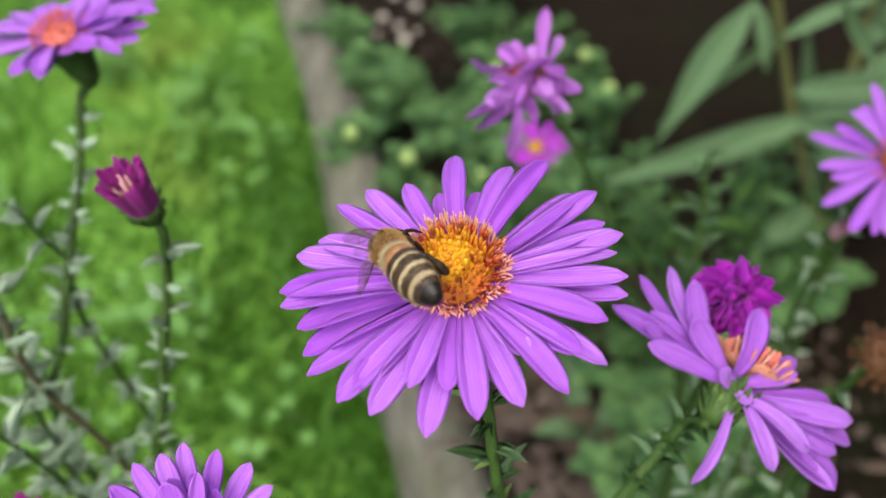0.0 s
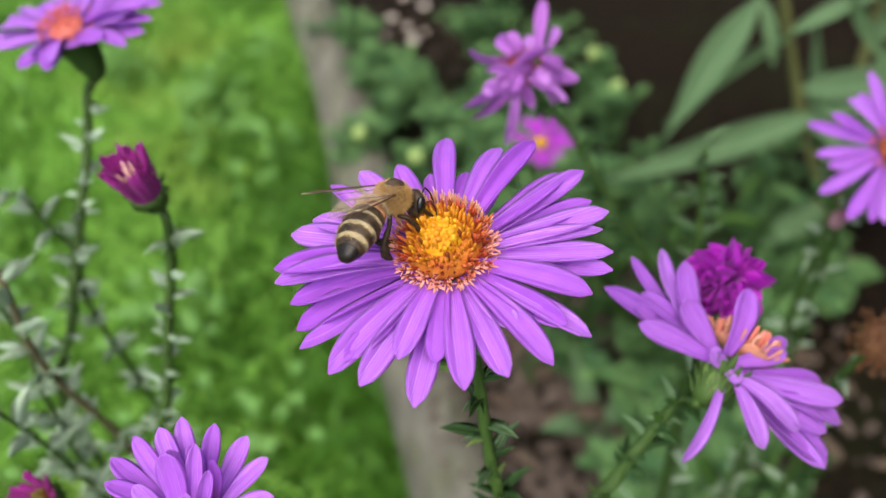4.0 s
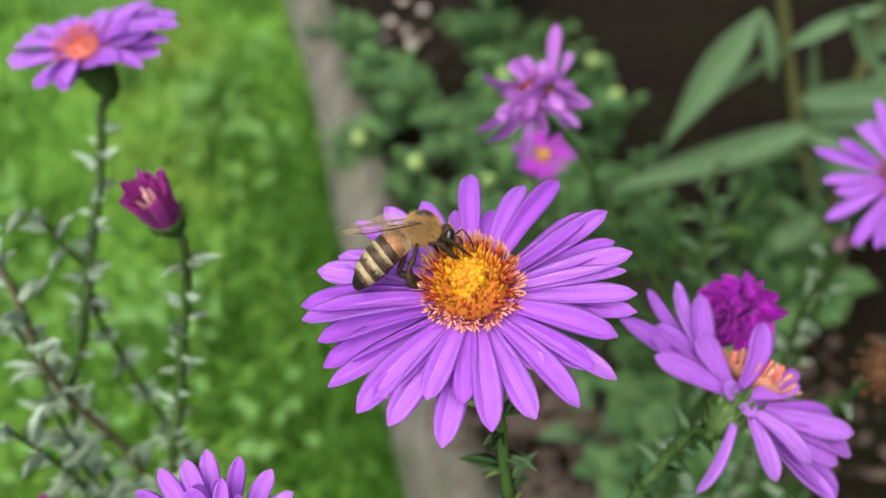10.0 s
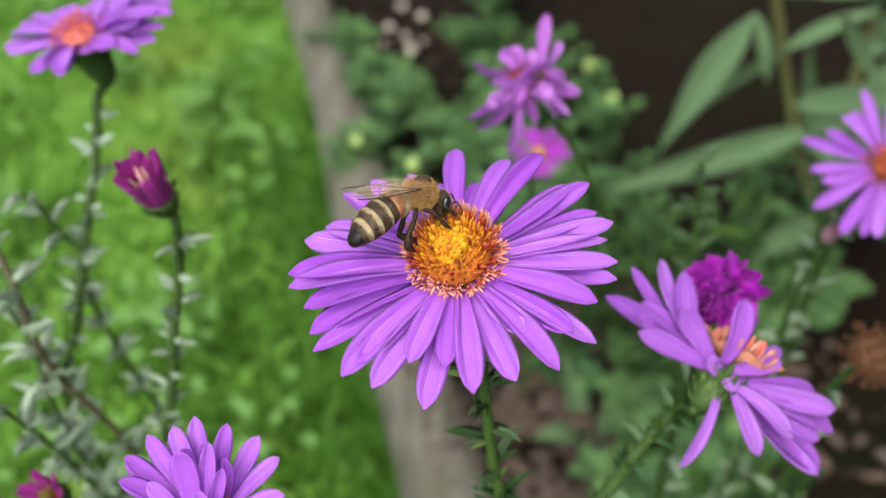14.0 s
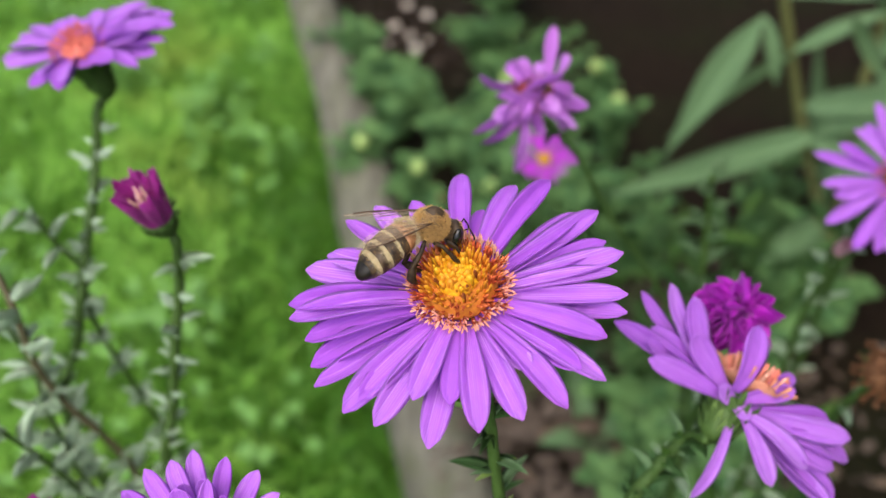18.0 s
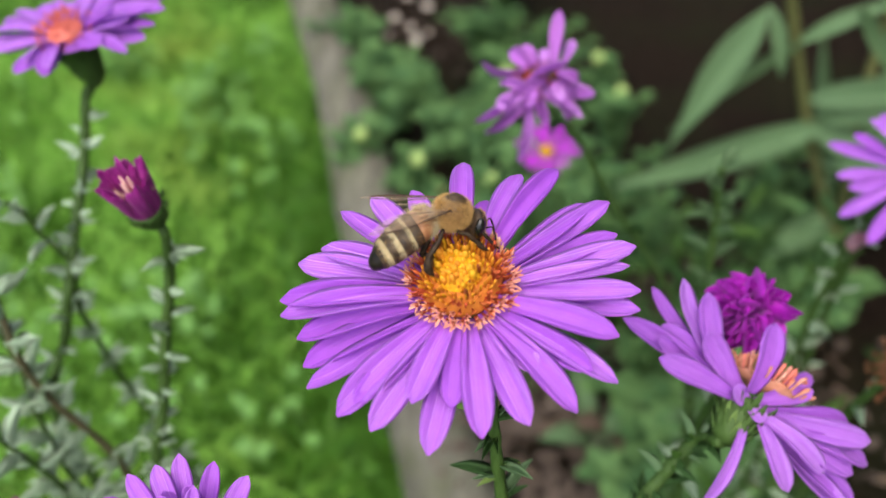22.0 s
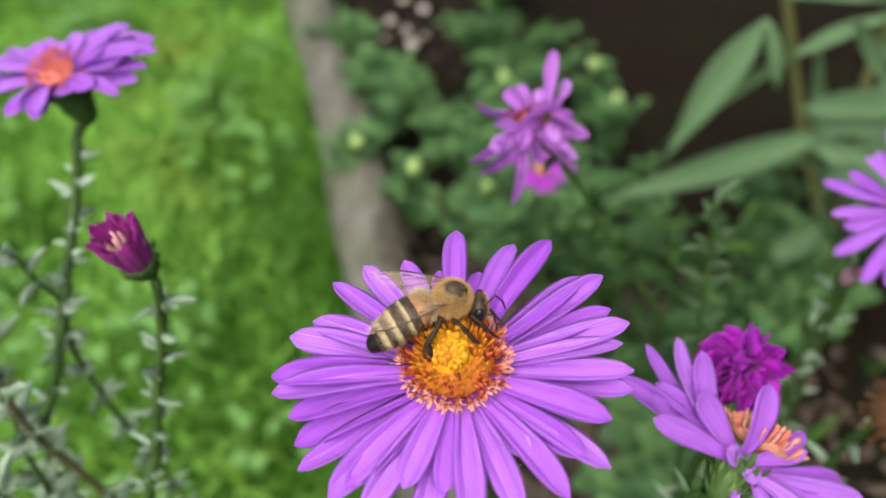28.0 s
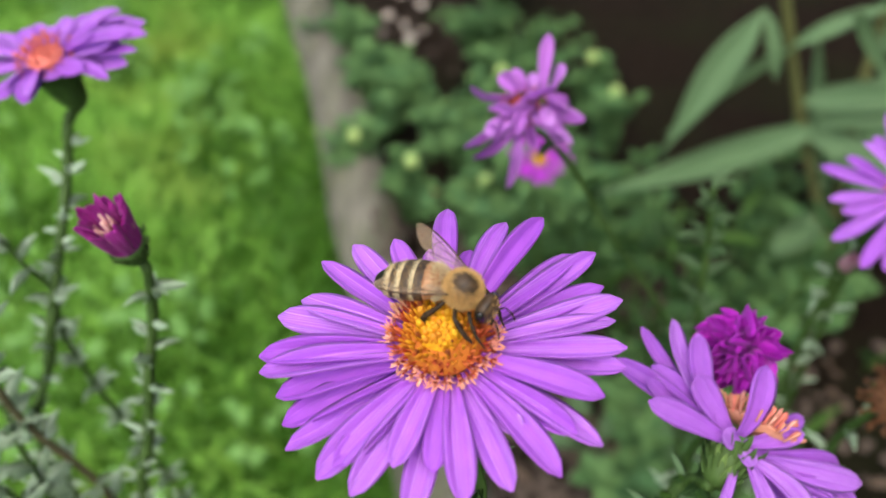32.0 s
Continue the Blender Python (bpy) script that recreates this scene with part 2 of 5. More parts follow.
WING, nt, bsdf, link = material("clear_wing")
bsdf.inputs["Base Color"].default_value = (0.54, 0.39, 0.25, 1)
bsdf.inputs["Roughness"].default_value = 0.25
bsdf.inputs["Alpha"].default_value = 0.30
VEIN = plain_material("wing_vein", ((0.03, 0.015, 0.008), (0.09, 0.045, 0.022)), 2000, 0.5)

# weathered round wood of the lawn edging: long grey fibres, stains and cracks
LOG, nt, bsdf, link = material("weathered_wood")
fibre = noisy(nt, coords(nt, scale=(150, 22, 150)), 1.0, 7, 0.65)
stain = noisy(nt, coords(nt, scale=(45, 28, 45)), 1.0, 5)
col = ramp(nt, fibre, [(0.3, (0.058, 0.053, 0.040)), (0.5, (0.138, 0.13, 0.098)), (0.72, (0.26, 0.245, 0.19))])
col = mixed(nt, ramp(nt, stain, [(0.42, (0, 0, 0)), (0.65, (0.65, 0.65, 0.65))]), col, (0.08, 0.09, 0.04))
link(col, bsdf.inputs["Base Color"])
bsdf.inputs["Roughness"].default_value = 0.85
bumped(nt, bsdf, fibre, 0.6, 0.003)

# ground: dark garden soil in the bed, mossy earth under the lawn
SOIL, nt, bsdf, link = material("garden_earth")
vec = coords(nt)
fine, wide = noisy(nt, vec, 140, 8, 0.7), noisy(nt, vec, 9, 4)
soil = ramp(nt, fine, [(0.3, (0.008, 0.0055, 0.004)), (0.6, (0.023, 0.016, 0.011)), (0.8, (0.065, 0.046, 0.031))])
soil = mixed(nt, ramp(nt, wide, [(0.45, (0, 0, 0)), (0.65, (0.6, 0.6, 0.6))]), soil, (0.018, 0.022, 0.009))
turf = ramp(nt, fine, [(0.3, (0.035, 0.10, 0.01)), (0.7, (0.075, 0.18, 0.02))])
sep = nt.nodes.new("ShaderNodeSeparateXYZ")
link(vec, sep.inputs[0])
side = node(nt, "ShaderNodeMath")
side.operation = "MULTIPLY_ADD"
side.inputs[1].default_value, side.inputs[2].default_value = 0.257, -0.034
link(sep.outputs["Y"], side.inputs[0])
both = nt.nodes.new("ShaderNodeMath")
link(side.outputs[0], both.inputs[0]), link(sep.outputs["X"], both.inputs[1])
step = nt.nodes.new("ShaderNodeMath")
step.operation = "GREATER_THAN"
step.inputs[1].default_value = 0.0
link(both.outputs[0], step.inputs[0])
link(mixed(nt, step.outputs[0], turf, soil), bsdf.inputs["Base Color"])
bsdf.inputs["Roughness"].default_value = 0.95
bsdf.inputs["Specular IOR Level"].default_value = 0.05
bumped(nt, bsdf, fine, 1.0, 0.006)
STONE = plain_material("grey_pebble", ((0.055, 0.043, 0.035), (0.15, 0.118, 0.096), (0.088, 0.068, 0.054)), 60, 0.9, 0.08, 0.5, 0.002, "Island")
PALE_STONE = plain_material("pale_pebble", ((0.60, 0.52, 0.44), (0.84, 0.77, 0.68), (0.72, 0.62, 0.52)), 60, 0.6, 0.4, 0.4, 0.001, "Object")
CHIP = plain_material("wood_chip", ((0.09, 0.066, 0.048), (0.20, 0.148, 0.108), (0.13, 0.092, 0.066)), 90, 0.85, 0.2, 0.5, 0.002, "Object")


# ---- mesh helpers ----
def mesh(name, verts, faces, mat, smooth=True):
    me = bpy.data.meshes.new(name)
    me.from_pydata([tuple(v) for v in verts], [], faces)
    me.materials.append(mat)
    if smooth:
        me.polygons.foreach_set("use_smooth", [True] * len(me.polygons))
    me.update()
    return me


def part(name, me, parent, m=None, label="", kind=""):
    ob = new(name, me)
    ob.parent = parent
    if m is not None:
        ob.matrix_basis = m
    return tagged(ob, label=label, kind=kind)


def thing(name, at, label, category, group="", kind=""):
    ob = new(name)
    ob.empty_display_size = 0.005
    ob.location = at
    return tagged(ob, label, category, group, kind)


def frame_of(base, tip, up):
    """Pose at base with x towards tip and z near up, and the length."""
    base, tip = Vector(base), Vector(tip)
    x = tip - base
    n = x.length
    x.normalize()
    y = Vector(up).cross(x)
    if y.length < 1e-6:
        y = Vector((0, 1, 0)).cross(x)
    y.normalize()
    z = x.cross(y)
    m = Matrix((x, y, z)).transposed().to_4x4()
    m.translation = base
    return m, n


def sized(m, sx, sy, sz):
    return m @ Matrix.Diagonal((sx, sy, sz, 1))


def tube(points, radii, sides=8, closed=True):
    """Vertices and faces of a tapered tube along points."""
    pts = [Vector(p) for p in points]
    verts, faces = [], []
    ref = Vector((0.3, 0.5, 0.81))
    for i, p in enumerate(pts):
        d = (pts[min(i + 1, len(pts) - 1)] - pts[max(i - 1, 0)]).normalized()
        u = d.cross(ref)
        if u.length < 0.05:
            u = d.cross(Vector((1, 0, 0)))
        u.normalize()
        v = d.cross(u)
        for k in range(sides):
            a = 2 * math.pi * k / sides
            verts.append(p + (u * math.cos(a) + v * math.sin(a)) * radii[i])
    for i in range(len(pts) - 1):
        for k in range(sides):
            q = (k + 1) % sides
            faces.append((i * sides + k, i * sides + q, (i + 1) * sides + q, (i + 1) * sides + k))
    if closed:
        faces.append(tuple(range(sides))[::-1])
        faces.append(tuple(range((len(pts) - 1) * sides, len(pts) * sides)))
    return verts, faces


def smooth_line(points, steps=6):
    """A soft curve through points."""
    p = [Vector(q) for q in points]
    p = [p[0] * 2 - p[1]] + p + [p[-1] * 2 - p[-2]]
    out = []
    for i in range(1, len(p) - 2):
        for k in range(steps):
            t = k / steps
            out.append(0.5 * (2 * p[i] + (p[i + 1] - p[i - 1]) * t + (2 * p[i - 1] - 5 * p[i] + 4 * p[i + 1] - p[i + 2]) * t * t
                              + (3 * p[i] - p[i - 1] - 3 * p[i + 1] + p[i + 2]) * t ** 3))
    return out + [p[-2]]


def gather(pieces):
    """Joins vertex and face lists."""
    verts, faces = [], []
    for v, f in pieces:
        n = len(verts)
        verts.extend(v)
        faces.extend(tuple(i + n for i in q) for q in f)
    return verts, faces


def strap(profile, bend, channel, rows=12, cols=6, thick=0.012, twist=0.0, tail=0.0, ridge=0.0):
    """A leaf or ray of unit length along x and unit width, closed and thin."""
    verts, faces = [], []
    for s in (0, 1):
        for i in range(rows + 1):
            x = i / rows
            w = profile(x)
            a = twist * x
            for j in range(cols + 1):
                y = (j / cols * 2 - 1)
                z = 4 * bend * x * (1 - x) + channel * (y * y - 0.4) * w + tail * max(0, x - 0.6) ** 2
                z += ridge * math.cos(y * 3 * math.pi) * w
                yy = y * w * 0.5
                zz = z + (thick * (1 - 0.6 * abs(y)) if s == 0 else 0.0)
                verts.append((x, yy * math.cos(a) - 0.2 * yy * math.sin(a), zz + yy * math.sin(a) * 0.3))
    n, c = (rows + 1) * (cols + 1), cols + 1
    for i in range(rows):
        for j in range(cols):
            q = i * c + j
            faces.append((q, q + c, q + c + 1, q + 1))
            faces.append((n + q, n + q + 1, n + q + c + 1, n + q + c))
    rim = [i * c for i in range(rows + 1)] + [rows * c + j for j in range(1, c)] + [i * c + cols for i in range(rows - 1, -1, -1)] + [j for j in range(cols - 1, 0, -1)]
    for k in range(len(rim)):
        p, q = rim[k], rim[(k + 1) % len(rim)]
        faces.append((p, n + p, n + q, q))
    return verts, faces


def ray_profile(x):
    return max(0.02, (0.38 + 0.62 * min(1, x / 0.62) ** 0.85) * (1 if x < 0.66 else max(0, 1 - ((x - 0.66) / 0.342) ** 2.1) ** 0.56))


def lance_profile(x):
    return max(0.03, math.sin(math.pi * min(1, x ** 0.75)) ** 0.9 + 0.06 * (1 - x))


def blunt_profile(x):
    return max(0.04, math.sin(math.pi * (0.06 + 0.9 * x ** 0.8)) ** 0.7)


def ray_set(mat, bends=(-0.05, -0.02, 0.02, 0.05, 0.085, 0.12), tails=(0, -0.25, 0.2)):
    out = []
    for i, b in enumerate(bends):
        out.append(mesh("ray", *strap(ray_profile, b, 0.05 + 0.02 * (i % 3), 14, 8, 0.008, 0.15 * (i % 3 - 1), tails[i % len(tails)], 0.014), mat))
    return out


PINK_RAYS = ray_set(petal_material("pale_pink_ray", (0.66, 0.30, 0.42), (0.82, 0.56, 0.60), (0.50, 0.16, 0.30), 0.5))
ORCHID_RAYS = ray_set(petal_material("orchid_ray", (0.50, 0.022, 0.60), (0.62, 0.08, 0.74), (0.33, 0.01, 0.42), 0.3))
LILAC_RAYS, MAUVE_RAYS, MAGENTA_RAYS, CRIMSON_RAYS, FADED_RAYS = (ray_set(m) for m in (LILAC, MAUVE, MAGENTA, CRIMSON, FADED))
DROOPING = ray_set(FADED, (0.10, 0.16, -0.06, 0.05, 0.12, 0.02), (-0.5, 0.45, -0.8))
CURLED = [mesh("curled_ray", *strap(ray_profile, b, 0.35, 16, 8, 0.012, 0.9 * k, t, 0.04), MAUVE) for b, k, t in ((0.24, 1, -1.2), (0.30, -1, 0.8), (-0.12, 1.2, 1.2), (0.18, -1.2, -1.8))]
POMPON_RAYS = [mesh("ray", *strap(ray_profile, b, c, 10, 6, 0.02, t, tail), MAGENTA) for b, c, t, tail in ((0.15, 0.5, 0.4, -1.2), (0.05, 0.6, -0.5, -0.8), (0.2, 0.4, 0.2, 0.9), (-0.05, 0.55, 0.6, -1.6))]
LEAFLETS = [mesh("leaf", *strap(lance_profile, b, 0.25, 8, 4, 0.02, 0.2 * k), LEAF) for b, k in ((0.05, 0), (0.10, 1), (-0.06, -1))]
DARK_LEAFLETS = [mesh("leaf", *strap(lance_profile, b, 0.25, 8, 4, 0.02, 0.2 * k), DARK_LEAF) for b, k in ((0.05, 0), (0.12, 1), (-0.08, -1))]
PALE_LEAF = mesh("leaf", *strap(lance_profile, 0.05, 0.25, 8, 4, 0.02, 0.1), green_material("young_leaf", ((0.20, 0.34, 0.08), (0.34, 0.48, 0.13), (0.26, 0.40, 0.10)), through_leaf=0.2))
FRESH_LEAF = mesh("leaf", *strap(lance_profile, 0.07, 0.25, 8, 4, 0.02, 0.1), green_material("fresh_leaf", ((0.05, 0.13, 0.02), (0.11, 0.225, 0.042), (0.075, 0.17, 0.03)), through_leaf=0.2))
MID_LEAF = mesh("leaf", *strap(lance_profile, 0.08, 0.25, 8, 4, 0.02, 0.1), BROAD_LEAF)
BRACT = mesh("bract", *strap(lance_profile, 0.08, 0.2, 6, 4, 0.03), CALYX)
PALE_BRACT = mesh("bract", *strap(lance_profile, 0.08, 0.2, 6, 4, 0.03), green_material("pale_bract", ((0.11, 0.20, 0.05), (0.19, 0.29, 0.08), (0.15, 0.24, 0.06)), through_leaf=0.1))


def cup(radius, height, mat, neck=0.3, seg=18, rows=8):
    """The green cup below a flower head: from z = 0 down to -height."""
    verts, faces = [], []
    for i in range(rows + 1):
        t = i / rows
        r = radius * (neck + (1 - neck) * math.cos(t * math.pi / 2) ** 0.5)
        for k in range(seg):
            a = 2 * math.pi * k / seg
            rr = r * (1 + 0.05 * math.cos(a * 9 + i * math.pi))
            verts.append((rr * math.cos(a), rr * math.sin(a), -height * t))
    for i in range(rows):
        for k in range(seg):
            q = (k + 1) % seg
            faces.append((i * seg + k, (i + 1) * seg + k, (i + 1) * seg + q, i * seg + q))
    faces.append(tuple(range(seg)))
    faces.append(tuple(range(rows * seg, (rows + 1) * seg))[::-1])
    return mesh("calyx", verts, faces, mat)


def dome(radius, height, mat, seg=28, rows=10, sink=0.001):
    verts, faces = [], []
    for i in range(rows):
        t = i / rows
        r, z = radius * math.cos(t * math.pi / 2), height * math.sin(t * math.pi / 2)
        for k in range(seg):
            a = 2 * math.pi * k / seg
            q = 1 + 0.03 * noise.noise(Vector((r * math.cos(a) * 900, r * math.sin(a) * 900, z * 900)))
            verts.append((r * math.cos(a) * q, r * math.sin(a) * q, z * q))
    verts.append((0, 0, height))
    for i in range(rows - 1):
        for k in range(seg):
            q = (k + 1) % seg
            faces.append((i * seg + k, i * seg + q, (i + 1) * seg + q, (i + 1) * seg + k))
    for k in range(seg):
        faces.append(((rows - 1) * seg + k, (rows - 1) * seg + (k + 1) % seg, rows * seg))
    n = len(verts)
    verts.append((0, 0, -sink))
    for k in range(seg):
        faces.append((n, (k + 1) % seg, k))
    return mesh("disc", verts, faces, mat)


def open_floret(mat, spread_out=1.0, seed=1, w=0.065, tube_mat=None):
    """A tubular floret with five pointed lobes and a style, unit height along z."""
    r = random.Random(seed)
    pieces = [tube([(0, 0, 0), (0, 0, 0.45), (0, 0, 0.7)], [0.055, 0.07, 0.13], 7, False)]
    for k in range(5):
        a = 2 * math.pi * k / 5 + r.uniform(-0.2, 0.2)
        o = spread_out * r.uniform(0.8, 1.2)
        c, s = math.cos(a), math.sin(a)
        base, mid, tip = 0.12, 0.22 * o + 0.05, 0.30 * o + 0.06
        pieces.append(([(base * c - w * s, base * s + w * c, 0.66), (base * c + w * s, base * s - w * c, 0.66),
                        (mid * c + w * s * 0.8, mid * s - w * c * 0.8, 0.86), (mid * c - w * s * 0.8, mid * s + w * c * 0.8, 0.86),
                        (tip * c, tip * s, 0.86 + 0.05 * o)], [(0, 1, 2, 3), (3, 2, 4)]))
    pieces.append(tube([(0, 0, 0.5), (0.03, 0.02, 0.95), (0.05, 0, 1.15)], [0.05, 0.05, 0.035], 5))
    me = mesh("floret", *gather(pieces), mat)
    if tube_mat:
        me.materials.append(tube_mat)
        for p in me.polygons[:14]:
            p.material_index = 1
    return me


def closed_floret(mat):
    return mesh("floret", *tube([(0, 0, 0), (0, 0, 0.5), (0, 0, 0.78), (0, 0, 1.0)], [0.07, 0.085, 0.10, 0.02], 6), mat)


PEACH_FLORETS = [open_floret(PEACH, s, i, 0.07, DEEP) for i, s in enumerate((0.7, 1.0, 1.3))]
RIM_FLORET = open_floret(plain_material("pale_peach_lobe", ((0.84, 0.46, 0.28), (0.92, 0.62, 0.42), (0.88, 0.52, 0.32)), 900, 0.5, 0.3, 0.2, 0.0001, "Object"), 0.5, 4, 0.07)
ORANGE_FLORETS = [open_floret(ORANGE, s, i + 5, 0.05, DEEP) for i, s in enumerate((0.4, 0.6, 0.9))]
CORAL_FLORETS = [open_floret(CORAL, s, i + 9) for i, s in enumerate((0.5, 0.8))]
PALE_FLORETS = [mesh("floret", *tube([(0, 0, 0), (0.02, 0.01, 0.6), (0.04, 0, 1.0)], [0.05, 0.06, 0.03], 6), PALE)]
YELLOW_FLORET = closed_floret(YELLOW)
YELLOW_BUD = mesh("floret", *tube([(0, 0, 0), (0, 0, 0.55), (0, 0, 0.8), (0, 0, 0.95), (0, 0, 1.0)], [0.13, 0.17, 0.19, 0.13, 0.03], 7), YELLOW)
ORANGE_BUD = closed_floret(ORANGE)
AMBER_BUD = closed_floret(plain_material("amber_floret", ((0.60, 0.20, 0.015), (0.78, 0.36, 0.03), (0.62, 0.22, 0.02)), 900, 0.55, 0.3, 0.3, 0.0001, "Object"))
BROWN_BUD = closed_floret(RUST)
OLIVE_BUD = closed_floret(plain_material("olive_floret", ((0.20, 0.19, 0.03), (0.42, 0.36, 0.08), (0.30, 0.22, 0.06)), 900, 0.6, 0.3, 0.3, 0.0001, "Object"))
DRY_FLORET = open_floret(DRY, 1.0, 3)
WINE_FLORETS = [open_floret(WINE, 0.6, 21), closed_floret(WINE)]
TALL_FLORETS = [mesh("floret", *tube([(0, 0, 0), (0.03 * k, 0.02, 0.5), (0.08 * k, 0.03, 0.85), (0.12 * k, 0, 1.0)], [0.06, 0.08, 0.11, 0.05], 6), m) for k, m in ((1, SALMON), (-1, PEACH), (0.4, SALMON), (-0.6, CORAL))]


def axes(normal):
    """Pose with z along normal and x near the world's x."""
    z = Vector(normal).normalized()
    x = (Vector((1, 0, 0)) - z * z.x).normalized()
    return Matrix((x, z.cross(x), z)).transposed().to_4x4()


def head_florets(parent, m, radius, height, rings, r):
    """Florets set in rings over a dome; each ring: how far out, how many, their size, the meshes to draw from, the lean."""
    for out, count, size, kinds, lean in rings:
        for k in range(count):
            a = 2 * math.pi * (k + r.uniform(-0.3, 0.3)) / count
            o = min(1.0, max(0.0, out + r.uniform(-0.05, 0.05)))
            rr, z = radius * o, height * math.sqrt(max(0, 1 - o * o))
            tilt = lean * o + r.uniform(-0.2, 0.2)
            up = Vector((math.cos(a) * math.sin(tilt), math.sin(a) * math.sin(tilt), math.cos(tilt)))
            q = up.to_track_quat("Z", "Y").to_matrix().to_4x4() @ Matrix.Rotation(r.uniform(0, 6), 4, "Z")
            s = size * r.uniform(0.7, 1.25)
            local = Matrix.Translation((rr * math.cos(a), rr * math.sin(a), z - s * 0.15)) @ q
            part("floret", r.choice(kinds), parent, m @ sized(local, s, s, s))


def stem_part(parent, points, radii, mat=STEM, name="stem", sides=9):
    line = smooth_line(points, 5)
    n = len(line)
    rs = [radii[0] + (radii[1] - radii[0]) * i / (n - 1) for i in range(n)]
    rs = [q * (1 + 0.10 * math.sin(i * 2.1)) for i, q in enumerate(rs)]
    return part(name, mesh(name, *tube(line, rs, sides), mat), parent), line


def stem_leaves(parent, line, every, size, kinds, r, start=0.0, droop=0.0, tuft=0):
    """Narrow leaves set spirally along a stem; tuft: small extra leaves in the axils."""
    total = sum((line[i + 1] - line[i]).length for i in range(len(line) - 1))
    walked, due, turn = 0.0, start, r.uniform(0, 6)
    for i in range(len(line) - 1):
        d = line[i + 1] - line[i]
        walked += d.length
        while due < walked:
            due += every * r.uniform(0.7, 1.3)
            turn += 2.4 + r.uniform(-0.3, 0.3)
            axis = d.normalized()
            u = axis.orthogonal().normalized()
            side = Matrix.Rotation(turn, 3, axis) @ u
            for k in range(1 + tuft):
                s2 = side if k == 0 else Matrix.Rotation(r.uniform(-0.9, 0.9), 3, axis) @ side
                n = size * r.uniform(0.75, 1.2) * (1 if k == 0 else 0.6)
                tip = line[i] + s2 * n - axis * n * (0.45 - droop + r.uniform(-0.3, 0.3))
                m, n = frame_of(line[i], tip, -axis)
                part("leaf", r.choice(kinds), parent, sized(m, n, n * r.uniform(0.17, 0.25), n))


def to_ground(points, sway=0.01):
    """Goes on from the lowest of the points down to the soil."""
    p, q = Vector(points[-2]), Vector(points[-1])
    d = (q - p).normalized()
    out = list(points)
    x, y, z = q
    steps = max(2, int(z / 0.06))
    for k in range(1, steps + 1):
        t = k / steps
        out.append((x + d.x * 0.05 * t + sway * math.sin(3 * t), y + d.y * 0.05 * t + sway * 0.6 * math.sin(2 * t), z * (1 - t) - 0.002 * t))
    return out


def aslant(across, up, near):
    """Millimetres across, up the slope away from the path and towards it, as a vector in metres."""
    return Vector((across, 0.7054 * up - 0.7088 * near, 0.7088 * up + 0.7054 * near)) * 0.001


def on_tilted(normal, rows):
    """Ends of rays given across and up the slope, with a lift over the plane of the head, in millimetres."""
    z = Vector(normal).normalized()
    a, b, c = z.x, z.y * 0.7054 + z.z * 0.7088, z.z * 0.7054 - z.y * 0.7088
    return [aslant(r, u, (lift - a * r - b * u) / c) * 1000 for r, u, lift in rows]


# ---- ground, lawn edging ----
def ground_sheet():
    bm = bmesh.new()
    xs = [-300, -40, -6, -1.4] + [-0.8 + 0.04 * i for i in range(41)] + [1.4, 6, 40, 300]
    ys = [-300, -40, -6, -1.4] + [-0.4 + 0.04 * i for i in range(46)] + [2.2, 6, 40, 300]
    grid = [[bm.verts.new((x, y, 0.012 * noise.noise(Vector((x * 9, y * 9, 0))) - 0.006 if abs(x) < 1 and -1 < y < 2 else -0.004)) for x in xs] for y in ys]
    for j in range(len(ys) - 1):
        for i in range(len(xs) - 1):
            bm.faces.new((grid[j][i], grid[j][i + 1], grid[j + 1][i + 1], grid[j + 1][i]))
    me = bpy.data.meshes.new("ground")
    bm.to_mesh(me)
    bm.free()
    me.materials.append(SOIL)
    me.polygons.foreach_set("use_smooth", [True] * len(me.polygons))
    return tagged(new("ground", me), "dark crumbly garden soil beside mossy lawn earth", "ground", kind="structure")


ground_sheet()


def edging_log():
    """A weathered round pole lying along the lawn's edge."""
    line, radii = [], []
    for i in range(60):
        y = -0.35 + 1.75 * i / 59
        line.append((0.034 - 0.257 * y + 0.002 * math.sin(y * 17), y, 0.019 + 0.001 * math.sin(y * 9)))
        radii.append(0.0215 * (1 + 0.03 * math.sin(y * 23) + 0.02 * math.sin(y * 61)))
    ob = new("edging_log", mesh("edging_log", *tube(line, radii, 20), LOG))
    tagged(ob, "weathered grey-brown round wooden pole edging the lawn", "log")


edging_log()


def skylight_blocker():
    """A dark board wall, added unseen beyond the bed to block skylight."""
    bm = bmesh.new()
    bmesh.ops.create_cube(bm, size=1)
    bmesh.ops.scale(bm, vec=(0.04, 5.0, 1.5), verts=bm.verts)
    bmesh.ops.bevel(bm, geom=bm.edges[:], offset=0.004, segments=1, affect="EDGES")
    me = bpy.data.meshes.new("skylight_blocker_east")
    bm.to_mesh(me)
    bm.free()
    me.materials.append(LOG)
    ob = new("skylight_blocker_east", me)
    ob.location = (0.95, 0.6, 0.745)
    tagged(ob, "weathered grey board wall, added unseen to block skylight", "wall", kind="structure")


skylight_blocker()


# ---- main blossom ----
CENTRE, NORMAL = Vector((0.00363, -0.00455, 0.30643)), Vector((-0.120, -0.223, 0.967)).normalized()


